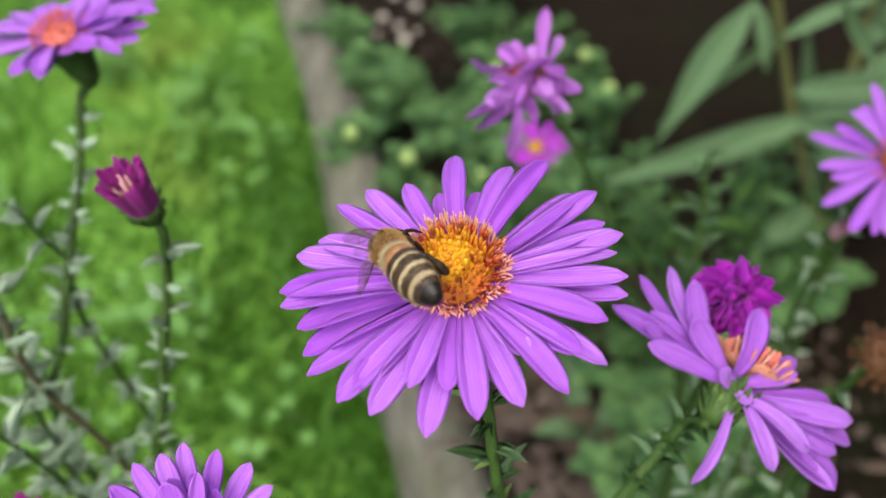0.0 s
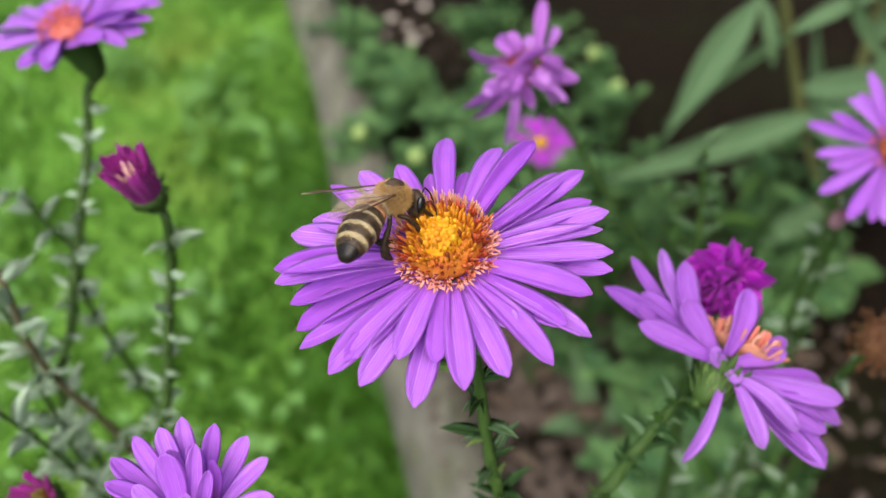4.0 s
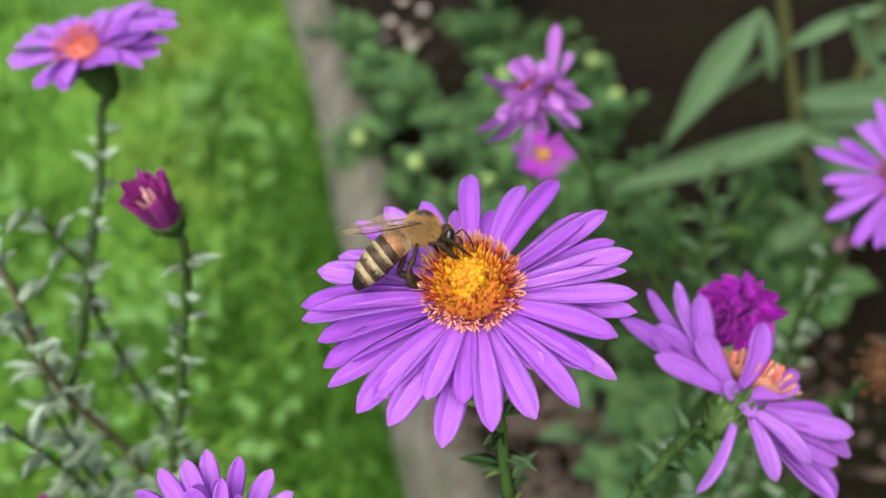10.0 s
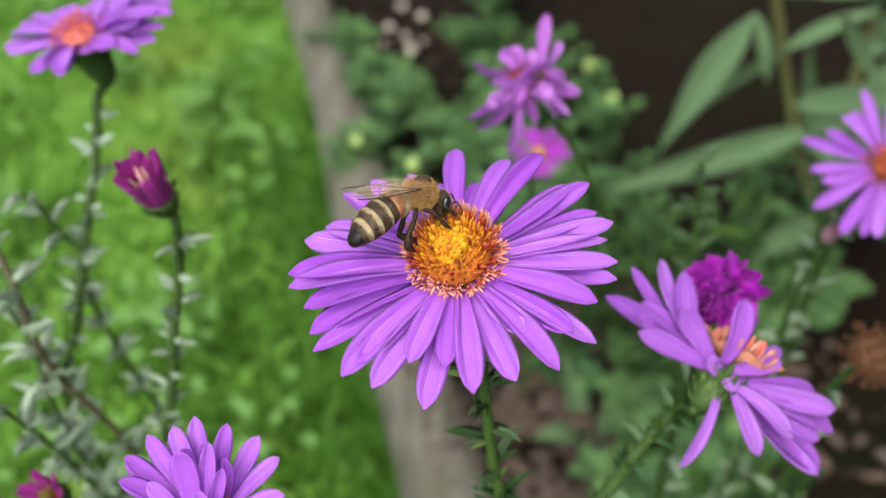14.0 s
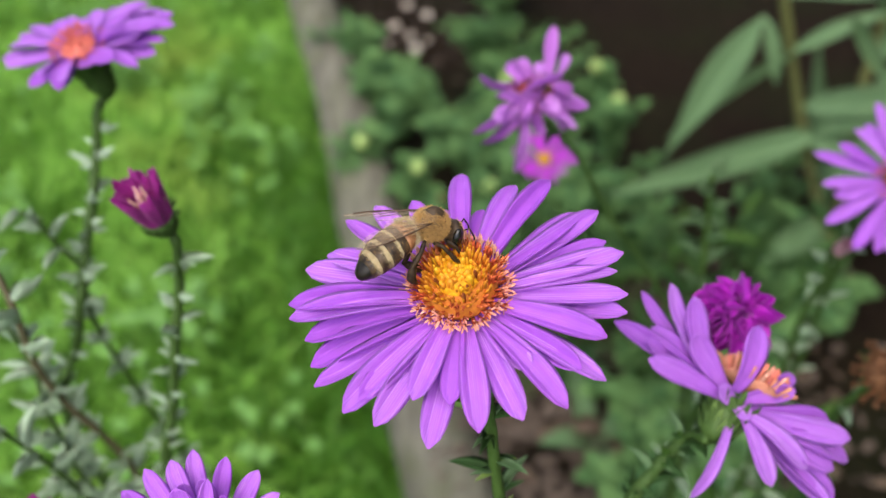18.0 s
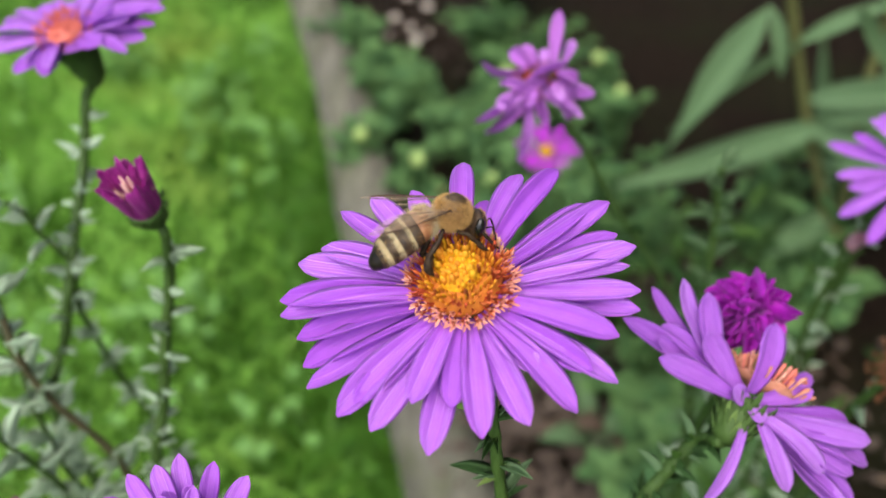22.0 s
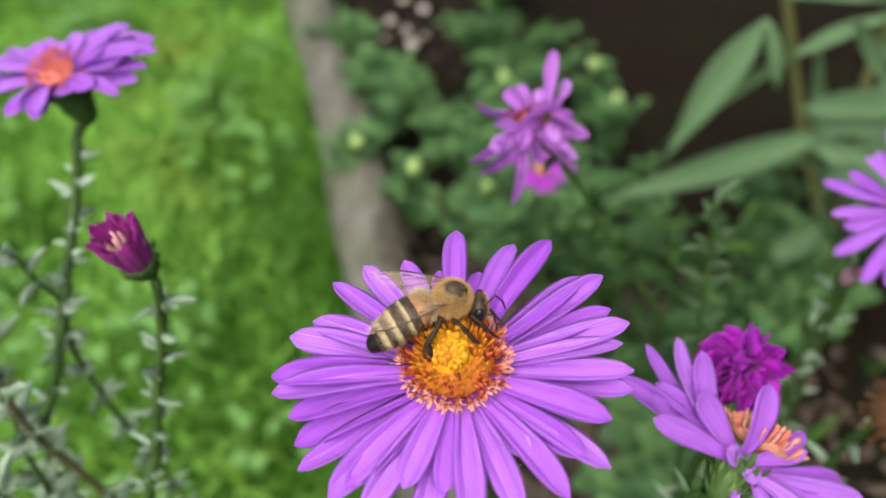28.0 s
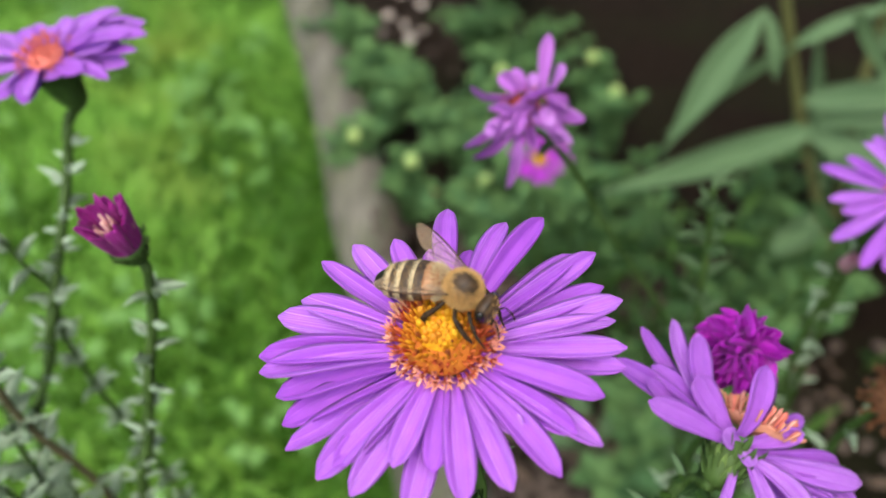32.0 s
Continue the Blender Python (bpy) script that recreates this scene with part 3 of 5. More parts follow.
def main_aster():
    r = random.Random(11)
    top = thing("aster_flower", (0.012, -0.016, 0.0), "large open lilac aster with golden-orange disc on green stem", "flower", "asters in the bed")
    base = Matrix.Translation(CENTRE - Vector(top.location)) @ axes(NORMAL)
    # angle round the disc and length of each ray, in degrees and millimetres; a third number lowers it to the under layer
    rays = ((90.8, 17.3, 0), (78.7, 11.8, 1), (67.9, 16.2, 0), (63.3, 12.0, 1), (55.6, 17.8, 0), (40.5, 13.0, 1), (39.0, 16.9, 0), (34.5, 18.4, 1),
            (24.0, 17.2, 1), (16.3, 18.1, 0), (10.0, 16.7, 1), (-0.7, 17.2, 0), (-6.1, 17.1, 1), (-19.5, 15.4, 0), (-36.5, 14.5, 0), (-34.3, 16.9, 1),
            (-52.0, 10.7, 0), (-49.9, 15.7, 1), (-66.9, 14.6, 1), (-84.5, 14.4, 1), (-96.8, 11.8, 0), (-103.3, 16.0, 2), (-114.5, 12.3, 0),
            (-123.5, 16.2, 1), (-136.5, 17.1, 1), (-134.0, 15.2, 0), (-149.0, 17.9, 1), (-159.5, 17.7, 2), (-167.6, 17.4, 1), (-175.5, 18.8, 0),
            (178.7, 19.1, 1), (174.0, 12.4, 2), (164.7, 18.4, 0), (156.9, 16.7, 1), (141.4, 17.2, 0), (128.4, 16.9, 0), (113.9, 14.8, 0), (100.3, 12.8, 1))
    for ang, n, layer in rays:
        a = radians(ang)
        n *= 0.001
        root = Vector((0.0026 * math.cos(a), 0.0026 * math.sin(a), 0.0004 - 0.0005 * layer))
        tip = Vector((n * math.cos(a), n * math.sin(a), r.uniform(-0.0003, 0.0003) - 0.0007 * layer))
        m, length = frame_of(root, tip, (0, 0, 1))
        width = (r.uniform(0.0025, 0.0030) if n > 0.0135 else r.uniform(0.0022, 0.0027)) * (1.14 if ang < -15 or ang > 150 else 1.0)
        part("ray", r.choice(LILAC_RAYS[1:]), top, base @ sized(m @ Matrix.Rotation(r.uniform(-0.14, 0.14), 4, "X"), length, width, length))
    base = base @ Matrix.Translation((-0.0004, 0.0013, 0.0008))
    disc = part("disc", dome(0.0042, 0.0025, WARM, sink=0.0020), top, base, "orange-brown domed disc")
    part("disc_heart", dome(0.0032, 0.0032, GOLD), top, base, "golden heart of the disc")
    shift = Matrix.Translation((0.0004, -0.0013, -0.0012))
    cal = part("calyx", cup(0.0034, 0.0042, CALYX), top, base @ shift)
    for k in range(26):
        a, t = k * 2.4, k / 26
        p = Vector((0.0034 * math.cos(a), 0.0034 * math.sin(a), -0.0010 - 0.003 * t))
        m, n = frame_of(p, p + Vector((math.cos(a) * 0.0018, math.sin(a) * 0.0018, 0.0012 - 0.002 * t)), (0, 0, 1))
        part("bract", BRACT, cal, shift.inverted() @ sized(m, n, 0.0008, n))
    head_florets(disc, Matrix.Identity(4), 0.0042, 0.0022, (
        (1.0, 34, 0.0020, PEACH_FLORETS, 0.95), (0.97, 32, 0.0018, PEACH_FLORETS + [ORANGE_FLORETS[1]], 0.85), (0.90, 36, 0.0017, ORANGE_FLORETS + [ORANGE_BUD, PEACH_FLORETS[0]], 0.75),
        (0.80, 44, 0.0019, [ORANGE_BUD, AMBER_BUD, AMBER_BUD, ORANGE_FLORETS[1]], 0.5), (0.69, 38, 0.0019, [AMBER_BUD, AMBER_BUD, YELLOW_FLORET], 0.4),
        (0.58, 34, 0.0018, [AMBER_BUD, YELLOW_FLORET, YELLOW_FLORET], 0.35), (0.47, 28, 0.0018, [YELLOW_BUD, YELLOW_FLORET, AMBER_BUD], 0.3),
        (0.35, 22, 0.0016, [YELLOW_BUD, YELLOW_BUD, YELLOW_FLORET], 0.25), (0.22, 15, 0.0015, [YELLOW_BUD], 0.2), (0.11, 8, 0.0014, [YELLOW_BUD], 0.15), (0.02, 2, 0.0014, [YELLOW_BUD], 0.1)), r)
    # a few spent brown florets stick out
    head_florets(disc, Matrix.Identity(4), 0.0043, 0.0026, ((0.75, 5, 0.0022, [BROWN_BUD], 0.35), (0.5, 5, 0.0022, [BROWN_BUD], 0.25)), r)
    # taller pale stamens along the far rim
    for k in range(18):
        a, n = radians(25 + 130 * k / 17 + r.uniform(-3, 3)), r.uniform(0.0019, 0.0028)
        p = Vector((0.0043 * math.cos(a), 0.0043 * math.sin(a), 0.0008))
        up = Vector((math.cos(a) * 0.35 + r.uniform(-0.1, 0.1), math.sin(a) * 0.35, 1.0))
        q = up.to_track_quat("Z", "Y").to_matrix().to_4x4()
        part("floret", RIM_FLORET, disc, sized(Matrix.Translation(p) @ q, n * 0.6, n * 0.6, n))
    pts = [CENTRE - NORMAL * 0.004, (0.0058, -0.0062, 0.2990), (0.0069, -0.0080, 0.2908), (0.0077, -0.0090, 0.2834), (0.0091, -0.0103, 0.2724), (0.0106, -0.0110, 0.2605)]
    pts = [Vector(p) - Vector(top.location) for p in to_ground(pts, 0.004)]
    stalk, line = stem_part(top, pts, (0.0006, 0.0011))
    stem_leaves(stalk, line, 0.0030, 0.0056, [MID_LEAF, MID_LEAF, PALE_LEAF, LEAFLETS[0], DARK_LEAFLETS[1], DARK_LEAFLETS[0]], r, 0.006, 0.1, 2)


main_aster()


# ---- other asters ----
def aster(name, at, normal, foot, label, stem_points, tips=None, count=30, reach=0.015, width=0.0027, rays=None, disc=0.0038, height=0.0024, disc_mats=None,
          rings=None, seed=1, leaf=0.006, every=0.006, kinds=None, stem_mat=STEM, calyx=(0.0036, 0.007), lift=0.0, tuft=0, stem_r=(0.0007, 0.0013), depth_rays=0.0026, leaf_from=0.008, extras=()):
    """An aster with its head at a place, facing along normal; tips: the ends of its rays from the head, in millimetres."""
    r = random.Random(seed)
    top = thing(name, foot, label, "flower", "asters in the bed")
    o = Vector(foot)
    at = Vector(at)
    ax = axes(normal)
    base = Matrix.Translation(at - o) @ ax
    rays = rays or LILAC_RAYS
    z = Vector(normal).normalized()
    if tips is None:
        tips = []
        for k in range(count):
            a = 2 * math.pi * (k + r.uniform(-0.35, 0.35)) / count
            n = reach * r.uniform(0.8, 1.08)
            tips.append(ax.to_3x3() @ Vector((n * math.cos(a), n * math.sin(a), n * (lift + r.uniform(-0.12, 0.12)))) * 1000)
    for tip in tips:
        tip = Vector(tip) * 0.001
        flat = tip - z * tip.dot(z)
        root = flat.normalized() * min(depth_rays, flat.length)
        m, n = frame_of(root, tip, z + tip * 0)
        part("ray", r.choice(rays), top, Matrix.Translation(at - o) @ sized(m @ Matrix.Rotation(r.uniform(-0.35, 0.35), 4, "X"), n, width * r.uniform(0.85, 1.1), n))
    for root, tip, wide, kind in extras:
        m, n = frame_of(Vector(root) * 0.001, Vector(tip) * 0.001, (0.1, -0.6, 0.8))
        part("ray", kind, top, Matrix.Translation(at - o) @ sized(m @ Matrix.Rotation(r.uniform(-0.4, 0.4), 4, "X"), n, wide, n))
    if disc:
        core = part("disc", dome(disc * 0.9, height * 0.8, disc_mats or RUST), top, base)
        head_florets(core, Matrix.Identity(4), disc, height, rings or ((1.0, 24, 0.0018, CORAL_FLORETS, 0.9), (0.75, 20, 0.0018, CORAL_FLORETS, 0.6), (0.5, 14, 0.0017, CORAL_FLORETS, 0.4), (0.22, 8, 0.0016, CORAL_FLORETS, 0.2)), r)
    cal = part("calyx", cup(calyx[0], calyx[1], CALYX, 0.28), top, base)
    for k in range(24):
        a, t = k * 2.4, k / 24
        rr = calyx[0] * (1 - 0.55 * t)
        p = Vector((rr * math.cos(a), rr * math.sin(a), -calyx[1] * (0.1 + 0.75 * t)))
        m, n = frame_of(p, p + Vector((math.cos(a) * 0.0012, math.sin(a) * 0.0012, 0.0016)), (math.cos(a), math.sin(a), 0))
        part("bract", BRACT, cal, sized(m, n, 0.0009, n))
    pts = [Vector(p) - o for p in to_ground([at - z * calyx[1] * 0.95] + list(stem_points))]
    stalk, line = stem_part(top, pts, stem_r, stem_mat)
    stem_leaves(stalk, line[2:], every, leaf, kinds or LEAFLETS, r, leaf_from, 0.0, tuft)
    return top


# tall blossom over the lawn, seen from the side
aster("aster_flower", (-0.0652, 0.0653, 0.2956), (-0.15, -0.14, 0.98), (-0.078, 0.02, 0), "open lilac aster with coral disc on tall stem",
      [(-0.0652, 0.0638, 0.2835), (-0.0662, 0.0599, 0.2770), (-0.0665, 0.0512, 0.2702), (-0.0672, 0.0417, 0.2629), (-0.0704, 0.0347, 0.2495), (-0.0759, 0.0276, 0.2283)],
      tips=on_tilted((-0.15, -0.14, 0.98), ((8.6, 9.6, 2), (11.4, 9.6, 2), (14.8, 7.6, 2), (17.6, 5.8, 1.5), (18.4, 3.2, 1), (16.8, 0.6, 0.5), (15.2, -1.5, 0), (12.6, -4.2, -0.5), (13.2, 6.0, 2.5), (15.6, 3.8, 2.2),
                                               (13.0, 1.4, 2), (8.5, -3.4, 1), (9.8, 5.4, 3), (6.4, 8.4, 2.4), (-4.4, 7.4, 1.5), (-6.2, 5.8, 1.5), (2.6, 8.0, 2), (-0.6, 6.4, 2), (4.2, 7.6, 2), (-12.4, 3.4, 1.5), (-13.6, 0.2, 1), (-10.6, 5.0, 1.6),
                                               (-0.7, -8.7, 0), (1.0, -8.0, 0.8), (-6.5, -8.2, -0.5), (-4.2, -6.6, 1), (4.6, -4.8, 1.6), (-12.5, -4.0, 0.5), (-14.0, -2.0, 0.8))),
      width=0.0038, rays=FADED_RAYS, seed=3, disc=0.0038, disc_mats=CORAL, calyx=(0.0035, 0.0112), leaf=0.0046, every=0.0028, tuft=3, leaf_from=0.007, stem_r=(0.0009, 0.0011))

# half-open crimson bud on its leafy stem
def bud(at, normal, foot, label, stem_points, mats, size, seed, count=34, open_by=0.25, leaf=0.0062, every=0.0036, inner=True, calyx=None, leaf_from=0.006, wide=0.22, heart=None):
    r = random.Random(seed)
    tips = []
    z = Vector(normal).normalized()
    ax = axes(z).to_3x3()
    for k in range(count):
        a = k * 2.4
        ring = (k % 3) / 3
        n = size * (1.0 - 0.25 * ring) * r.uniform(0.92, 1.08)
        o = open_by * (1.2 - 0.9 * ring)
        tips.append(ax @ Vector((n * math.cos(a) * o + size * 0.32 * math.cos(a), n * math.sin(a) * o + size * 0.32 * math.sin(a), n)) * 1000)
    c = calyx or (size * 0.36, size * 0.75)
    return aster("aster_bud", at, normal, foot, label, stem_points, tips=tips, rays=mats, width=size * wide, disc=size * 0.3, height=size * 0.35,
                 rings=heart or ((0.8, 10, size * 0.55, PALE_FLORETS, 0.25), (0.3, 6, size * 0.6, PALE_FLORETS, 0.2)) if inner else ((0.5, 4, size * 0.2, CORAL_FLORETS, 0.3),), seed=seed, calyx=c, leaf=leaf, every=every, depth_rays=size * 0.32, tuft=3, leaf_from=leaf_from)


bud((-0.0418, 0.0264, 0.2901), (-0.12, -0.25, 0.96), (-0.056, 0.012, 0), "half-open crimson aster bud on a leafy stem",
    [(-0.0403, 0.0262, 0.2840), (-0.0428, 0.0275, 0.2732), (-0.0452, 0.0234, 0.2622), (-0.0480, 0.0197, 0.2486), (-0.0507, 0.0144, 0.2292)], CRIMSON_RAYS, 0.0074, 5, count=57, open_by=0.13, wide=0.16, calyx=(0.0026, 0.0044), leaf=0.005, every=0.0028)

# low blossom close to the camera
aster("aster_flower", (-0.0239, -0.0234, 0.2855), (-0.05, 0.0, 1.0), (-0.03, -0.03, 0), "open lilac aster with cupped upper rays",
      [(-0.0241, -0.0240, 0.270), (-0.025, -0.025, 0.25)],
      tips=((-2.9, 10.0, 5.1), (0.9, 9.5, 4.5), (4.8, 7.9, 4.4), (7.6, 5.4, 4.0), (-5.1, 8.9, 4.7), (-7.8, 7.9, 4.5), (-9.7, 5.4, 4.1), (-9.5, 2.5, 4.0), (-2.7, 5.1, 6.5), (-0.4, 6.0, 6.1),
            (2.4, 4.0, 6.1), (-9.0, -0.5, 3.8), (8.5, 1.5, 2.8), (-4.4, -7.7, 3.4), (2.9, -8.8, 3.1), (7.2, -5.5, 2.9), (-7.2, -5.5, 3.4), (9.5, -2.0, 2.4), (0.0, -9.5, 2.8)), extras=[(aslant(a * 0.3, 0, 1.5) * 1000, aslant(a, b, c) * 1000, w, LILAC_RAYS[k % 6]) for k, (a, b, c, w) in enumerate(((-2.6, 8.2, 2.5, 0.0032), (0.4, 8.8, 1.5, 0.0020), (2.4, 6.6, 3.0, 0.0018), (-5.6, 5.0, 3.0, 0.0022), (0.4, 4.4, 4.5, 0.0024)))], width=0.0025, seed=8, disc=0.0024, height=0.0012)

# small dark bud low at the lawn side
bud((-0.0579, -0.0053, 0.2560), (-0.1, -0.45, 0.88), (-0.062, -0.004, 0), "small crimson aster bud with olive heart",
    [(-0.058, -0.0045, 0.246), (-0.059, -0.004, 0.23)], CRIMSON_RAYS, 0.0046, 9, count=54, open_by=0.42, wide=0.2, heart=((0.9, 16, 0.0022, [YELLOW_FLORET, OLIVE_BUD], 0.5), (0.5, 12, 0.0022, [OLIVE_BUD], 0.3), (0.15, 5, 0.002, [OLIVE_BUD], 0.1)))

# drooping blossom with a fan of rays, and the magenta pompon behind it
FLAT_FADED = ray_set(FADED, (0.03, -0.04, 0.06, 0.02), (-0.3, 0.25, -0.15))


def drooping_aster():
    """A spent head: one bundle of rays swept up, one hanging, a few stray ones across the tall florets."""
    r = random.Random(13)
    at, foot = Vector((0.0401, 0.0011, 0.2799)), Vector((0.015, -0.012, 0))
    normal = aslant(0.52, 0.80, -0.25).normalized()
    top = thing("aster_flower", foot, "fading lilac aster with drooping rays and coral disc", "flower", "asters in the bed")
    o = Matrix.Translation(at - foot)
    # root and end of each ray: across, up the slope, near; then width
    swept = ((-1.4, 1.0, 0.0, -15.1, 10.6, -1.5, 2.7), (-3.6, 4.0, -0.5, -11.5, 14.4, -2.5, 2.0), (-3.6, 4.0, 0.2, -7.8, 15.6, -1.5, 2.6), (-3.2, 2.8, 0.8, -4.6, 14.0, -0.8, 2.7),
             (-2.0, 1.4, 0.8, -11.6, 8.3, 0.6, 2.4), (-1.2, 0.8, 1.6, -11.3, 6.0, 2.6, 2.7), (-2.0, 2.0, -0.4, -10.0, 10.0, -0.6, 2.6), (-0.8, 1.5, 1.0, -5.2, 9.0, 1.0, 3.0))
    hanging = ((1.6, -1.2, 1.0, 14.2, -2.8, 0.0, 3.0), (1.6, -1.4, 1.2, 16.2, -4.8, 1.2, 2.8), (1.8, -1.4, 1.0, 17.0, -7.8, 0.0, 3.0), (1.6, -1.6, 1.8, 14.4, -12.8, 2.4, 2.9), (1.6, -1.6, 1.6, 12.9, -13.7, 1.2, 2.6),
               (1.2, -1.4, 2.0, 4.7, -10.6, 3.4, 2.6), (1.6, -1.4, 1.4, 13.8, -8.8, 1.6, 3.2), (1.4, -1.4, 1.6, 9.0, -8.6, 2.2, 2.6), (1.5, -1.2, 0.6, 13.0, -4.6, -0.6, 3.2))
    stray = ((-0.1, 1.6, 2.4, 3.0, 10.4, 1.6, 3.3), (0.6, 0.4, 2.0, 8.2, 1.9, 2.6, 2.2), (-0.2, -1.0, 1.8, -5.9, -12.4, 3.6, 1.8), (0.2, -0.2, 2.0, -2.2, 2.4, 3.6, 2.4), (3.0, 0.4, 0.6, 9.6, 3.4, -1.0, 1.8), (-0.4, 0.2, 1.8, 1.6, -1.8, 3.2, 2.0))
    for group, kinds in ((swept, FLAT_FADED), (hanging, DROOPING[1:4] + FLAT_FADED[:2]), (stray, DROOPING[:3])):
        for row in group:
            m, n = frame_of(aslant(*row[:3]), aslant(*row[3:6]), aslant(0.25, 0.3, 1))
            part("ray", r.choice(kinds), top, o @ sized(m @ Matrix.Rotation(r.uniform(-0.3, 0.3), 4, "X"), n, row[6] * 0.0012, n))
    base = o @ Matrix.Translation(aslant(2.6, 2.0, -0.6)) @ axes(normal)
    core = part("disc", dome(0.0042, 0.0012, SALMON), top, base)
    head_florets(core, Matrix.Identity(4), 0.0044, 0.0012, ((1.0, 30, 0.0023, TALL_FLORETS, 0.6), (0.8, 26, 0.0025, TALL_FLORETS, 0.4), (0.55, 18, 0.0025, TALL_FLORETS, 0.3), (0.25, 8, 0.0024, TALL_FLORETS, 0.2)), r)
    under = o @ Matrix.Translation(aslant(0.3, -0.1, -0.4)) @ axes(normal)
    cal = part("calyx", cup(0.0029, 0.0062, CALYX, 0.35), top, under)
    for k in range(40):
        a, t = k * 2.4, k / 40
        rr = 0.0029 * (1 - 0.5 * t)
        p = Vector((rr * math.cos(a), rr * math.sin(a), -0.0062 * (0.08 + 0.85 * t)))
        m, n = frame_of(p, p + Vector((math.cos(a) * 0.0013, math.sin(a) * 0.0013, 0.0021)), (math.cos(a), math.sin(a), 0))
        part("bract", PALE_BRACT if k % 4 == 0 else BRACT, cal, sized(m, n, 0.0009, n))
    pts = [at - normal * 0.006, (0.0355, -0.0004, 0.2728), (0.0323, -0.0021, 0.2686), (0.0276, -0.0057, 0.2618), (0.0247, -0.0085, 0.2533)]
    stalk, line = stem_part(top, [Vector(p) - foot for p in to_ground(pts)], (0.0008, 0.0013))
    stem_leaves(stalk, line[1:], 0.0014, 0.0042, DARK_LEAFLETS + [FRESH_LEAF, FRESH_LEAF, MID_LEAF], r, 0.001, 0.0, 2)


drooping_aster()


def pompon(at, foot, size):
    """A ball of short broad curled rays, still half closed round a dark heart."""
    r = random.Random(15)
    tips = []
    heart = aslant(0.25, 0.1, 1).normalized()
    for k in range(110):
        z = 1 - 1.5 * (k + 0.5) / 110
        a, q = k * 2.4, math.sqrt(1 - z * z)
        d = Vector((math.cos(a) * q, math.sin(a) * q - 0.2, z))
        if d.normalized().dot(heart) > 0.94:
            continue
        tips.append(d * size * r.uniform(0.80, 1.14) * 1000)
    top = aster("aster_bud", at, (0.05, -0.35, 0.93), foot, "half-open deep magenta aster pompon", [(0.0445, 0.0145, 0.262), (0.046, 0.018, 0.24)], tips=tips, rays=POMPON_RAYS, width=size * 0.34,
                disc=0, seed=15, calyx=(size * 0.45, size * 0.8), depth_rays=size * 0.25, every=0.01)
    return top


pompon((0.0434, 0.0150, 0.2818), (0.05, 0.03, 0), 0.0060)

# blossom facing the camera
aster("aster_flower", (0.0906, 0.0584, 0.2716), (-0.15, -0.62, 0.77), (0.1, 0.08, 0), "open lilac aster with deep pink disc",
      [(0.0905, 0.063, 0.258), (0.092, 0.066, 0.24)], count=22, reach=0.0160, width=0.0030, rays=FADED_RAYS, seed=21, disc=0.0034)

# wilting head with curled rays, and a small fresh blossom further down
# root, end and width of its longer rays, in millimetres
wilted = ((3.5, 2.5, 0, 4.8, 14.0, -1.5, 3.2), (4.0, 3.0, -0.5, 6.2, 8.6, -2, 1.6), (-2.0, 2.0, 1, -9.4, 3.0, 0, 1.9), (-1.0, 2.6, 1, -4.4, 6.6, 0.5, 3.4), (0.5, 3.0, 0, -2.0, 7.0, 1.5, 2.8), (1.5, 3.0, 0, 1.6, 6.6, 0.5, 2.6),
          (-1.0, -1.5, 1, -10.6, -7.4, 1, 3.6), (-1.0, -2.0, 1.5, -8.4, -9.0, 1.5, 3.0), (-2.0, -1.0, 1.8, -7.0, -4.6, 3, 3.0), (-1.2, -3.5, 1.5, -3.2, -14.2, 1.5, 2.8))
crumpled = ((4.0, 1.6, 0.5, 10.2, -2.6, 0, 3.8), (4.0, 2.4, 0, 8.6, 0.4, -1, 3.2), (1.0, -1.0, 2, 6.4, -4.4, 3, 3.4), (2.0, -2.6, 2, 6.8, -6.4, 1, 3.2), (0.0, -2.0, 2.5, 2.2, -7.6, 2, 3.2),
            (-2.6, -1.0, 2, -5.0, -6.0, 3.5, 3.0), (2.6, 0.5, 2, 4.6, -3.5, 4, 2.8), (0.0, -0.6, 2.6, -1.6, -5.4, 4, 2.8), (-3.0, 1.0, 1, -6.4, -0.6, 2, 2.6), (3.0, -1.5, 1, 7.6, -3.0, 0.5, 3.0))
folds = random.Random(24)
shrunk = tuple((folds.uniform(-2.5, 4.5), folds.uniform(-3.5, 1.5), folds.uniform(0.5, 2.5), folds.uniform(-7, 8.5), folds.uniform(-8.5, 3), folds.uniform(1, 2.6), folds.uniform(1.6, 2.8)) for k in range(16))
aster("aster_flower", (0.0170, 0.0631, 0.2871), (0.0, -0.45, 0.89), (0.07, 0.075, 0), "wilting mauve aster with curled twisted rays",
      [(0.0215, 0.0666, 0.2790), (0.0279, 0.0675, 0.2712), (0.0339, 0.0679, 0.2604), (0.0396, 0.0679, 0.2506), (0.0529, 0.0681, 0.2298), (0.0643, 0.0706, 0.2041)],
      tips=(), extras=[(aslant(*w[:3]) * 1000, aslant(*w[3:6]) * 1000, w[6] * 0.0009, CURLED[k % 4] if k % 4 else MAUVE_RAYS[k % 6]) for k, w in enumerate(wilted + crumpled + shrunk)],
      seed=23, disc=0.0034, height=0.002, disc_mats=WINE, rings=((0.9, 18, 0.0020, WINE_FLORETS, 0.7), (0.6, 12, 0.0020, WINE_FLORETS, 0.4), (0.25, 6, 0.0018, WINE_FLORETS, 0.2)), leaf=0.006, every=0.007, kinds=DARK_LEAFLETS, stem_r=(0.0005, 0.0008))
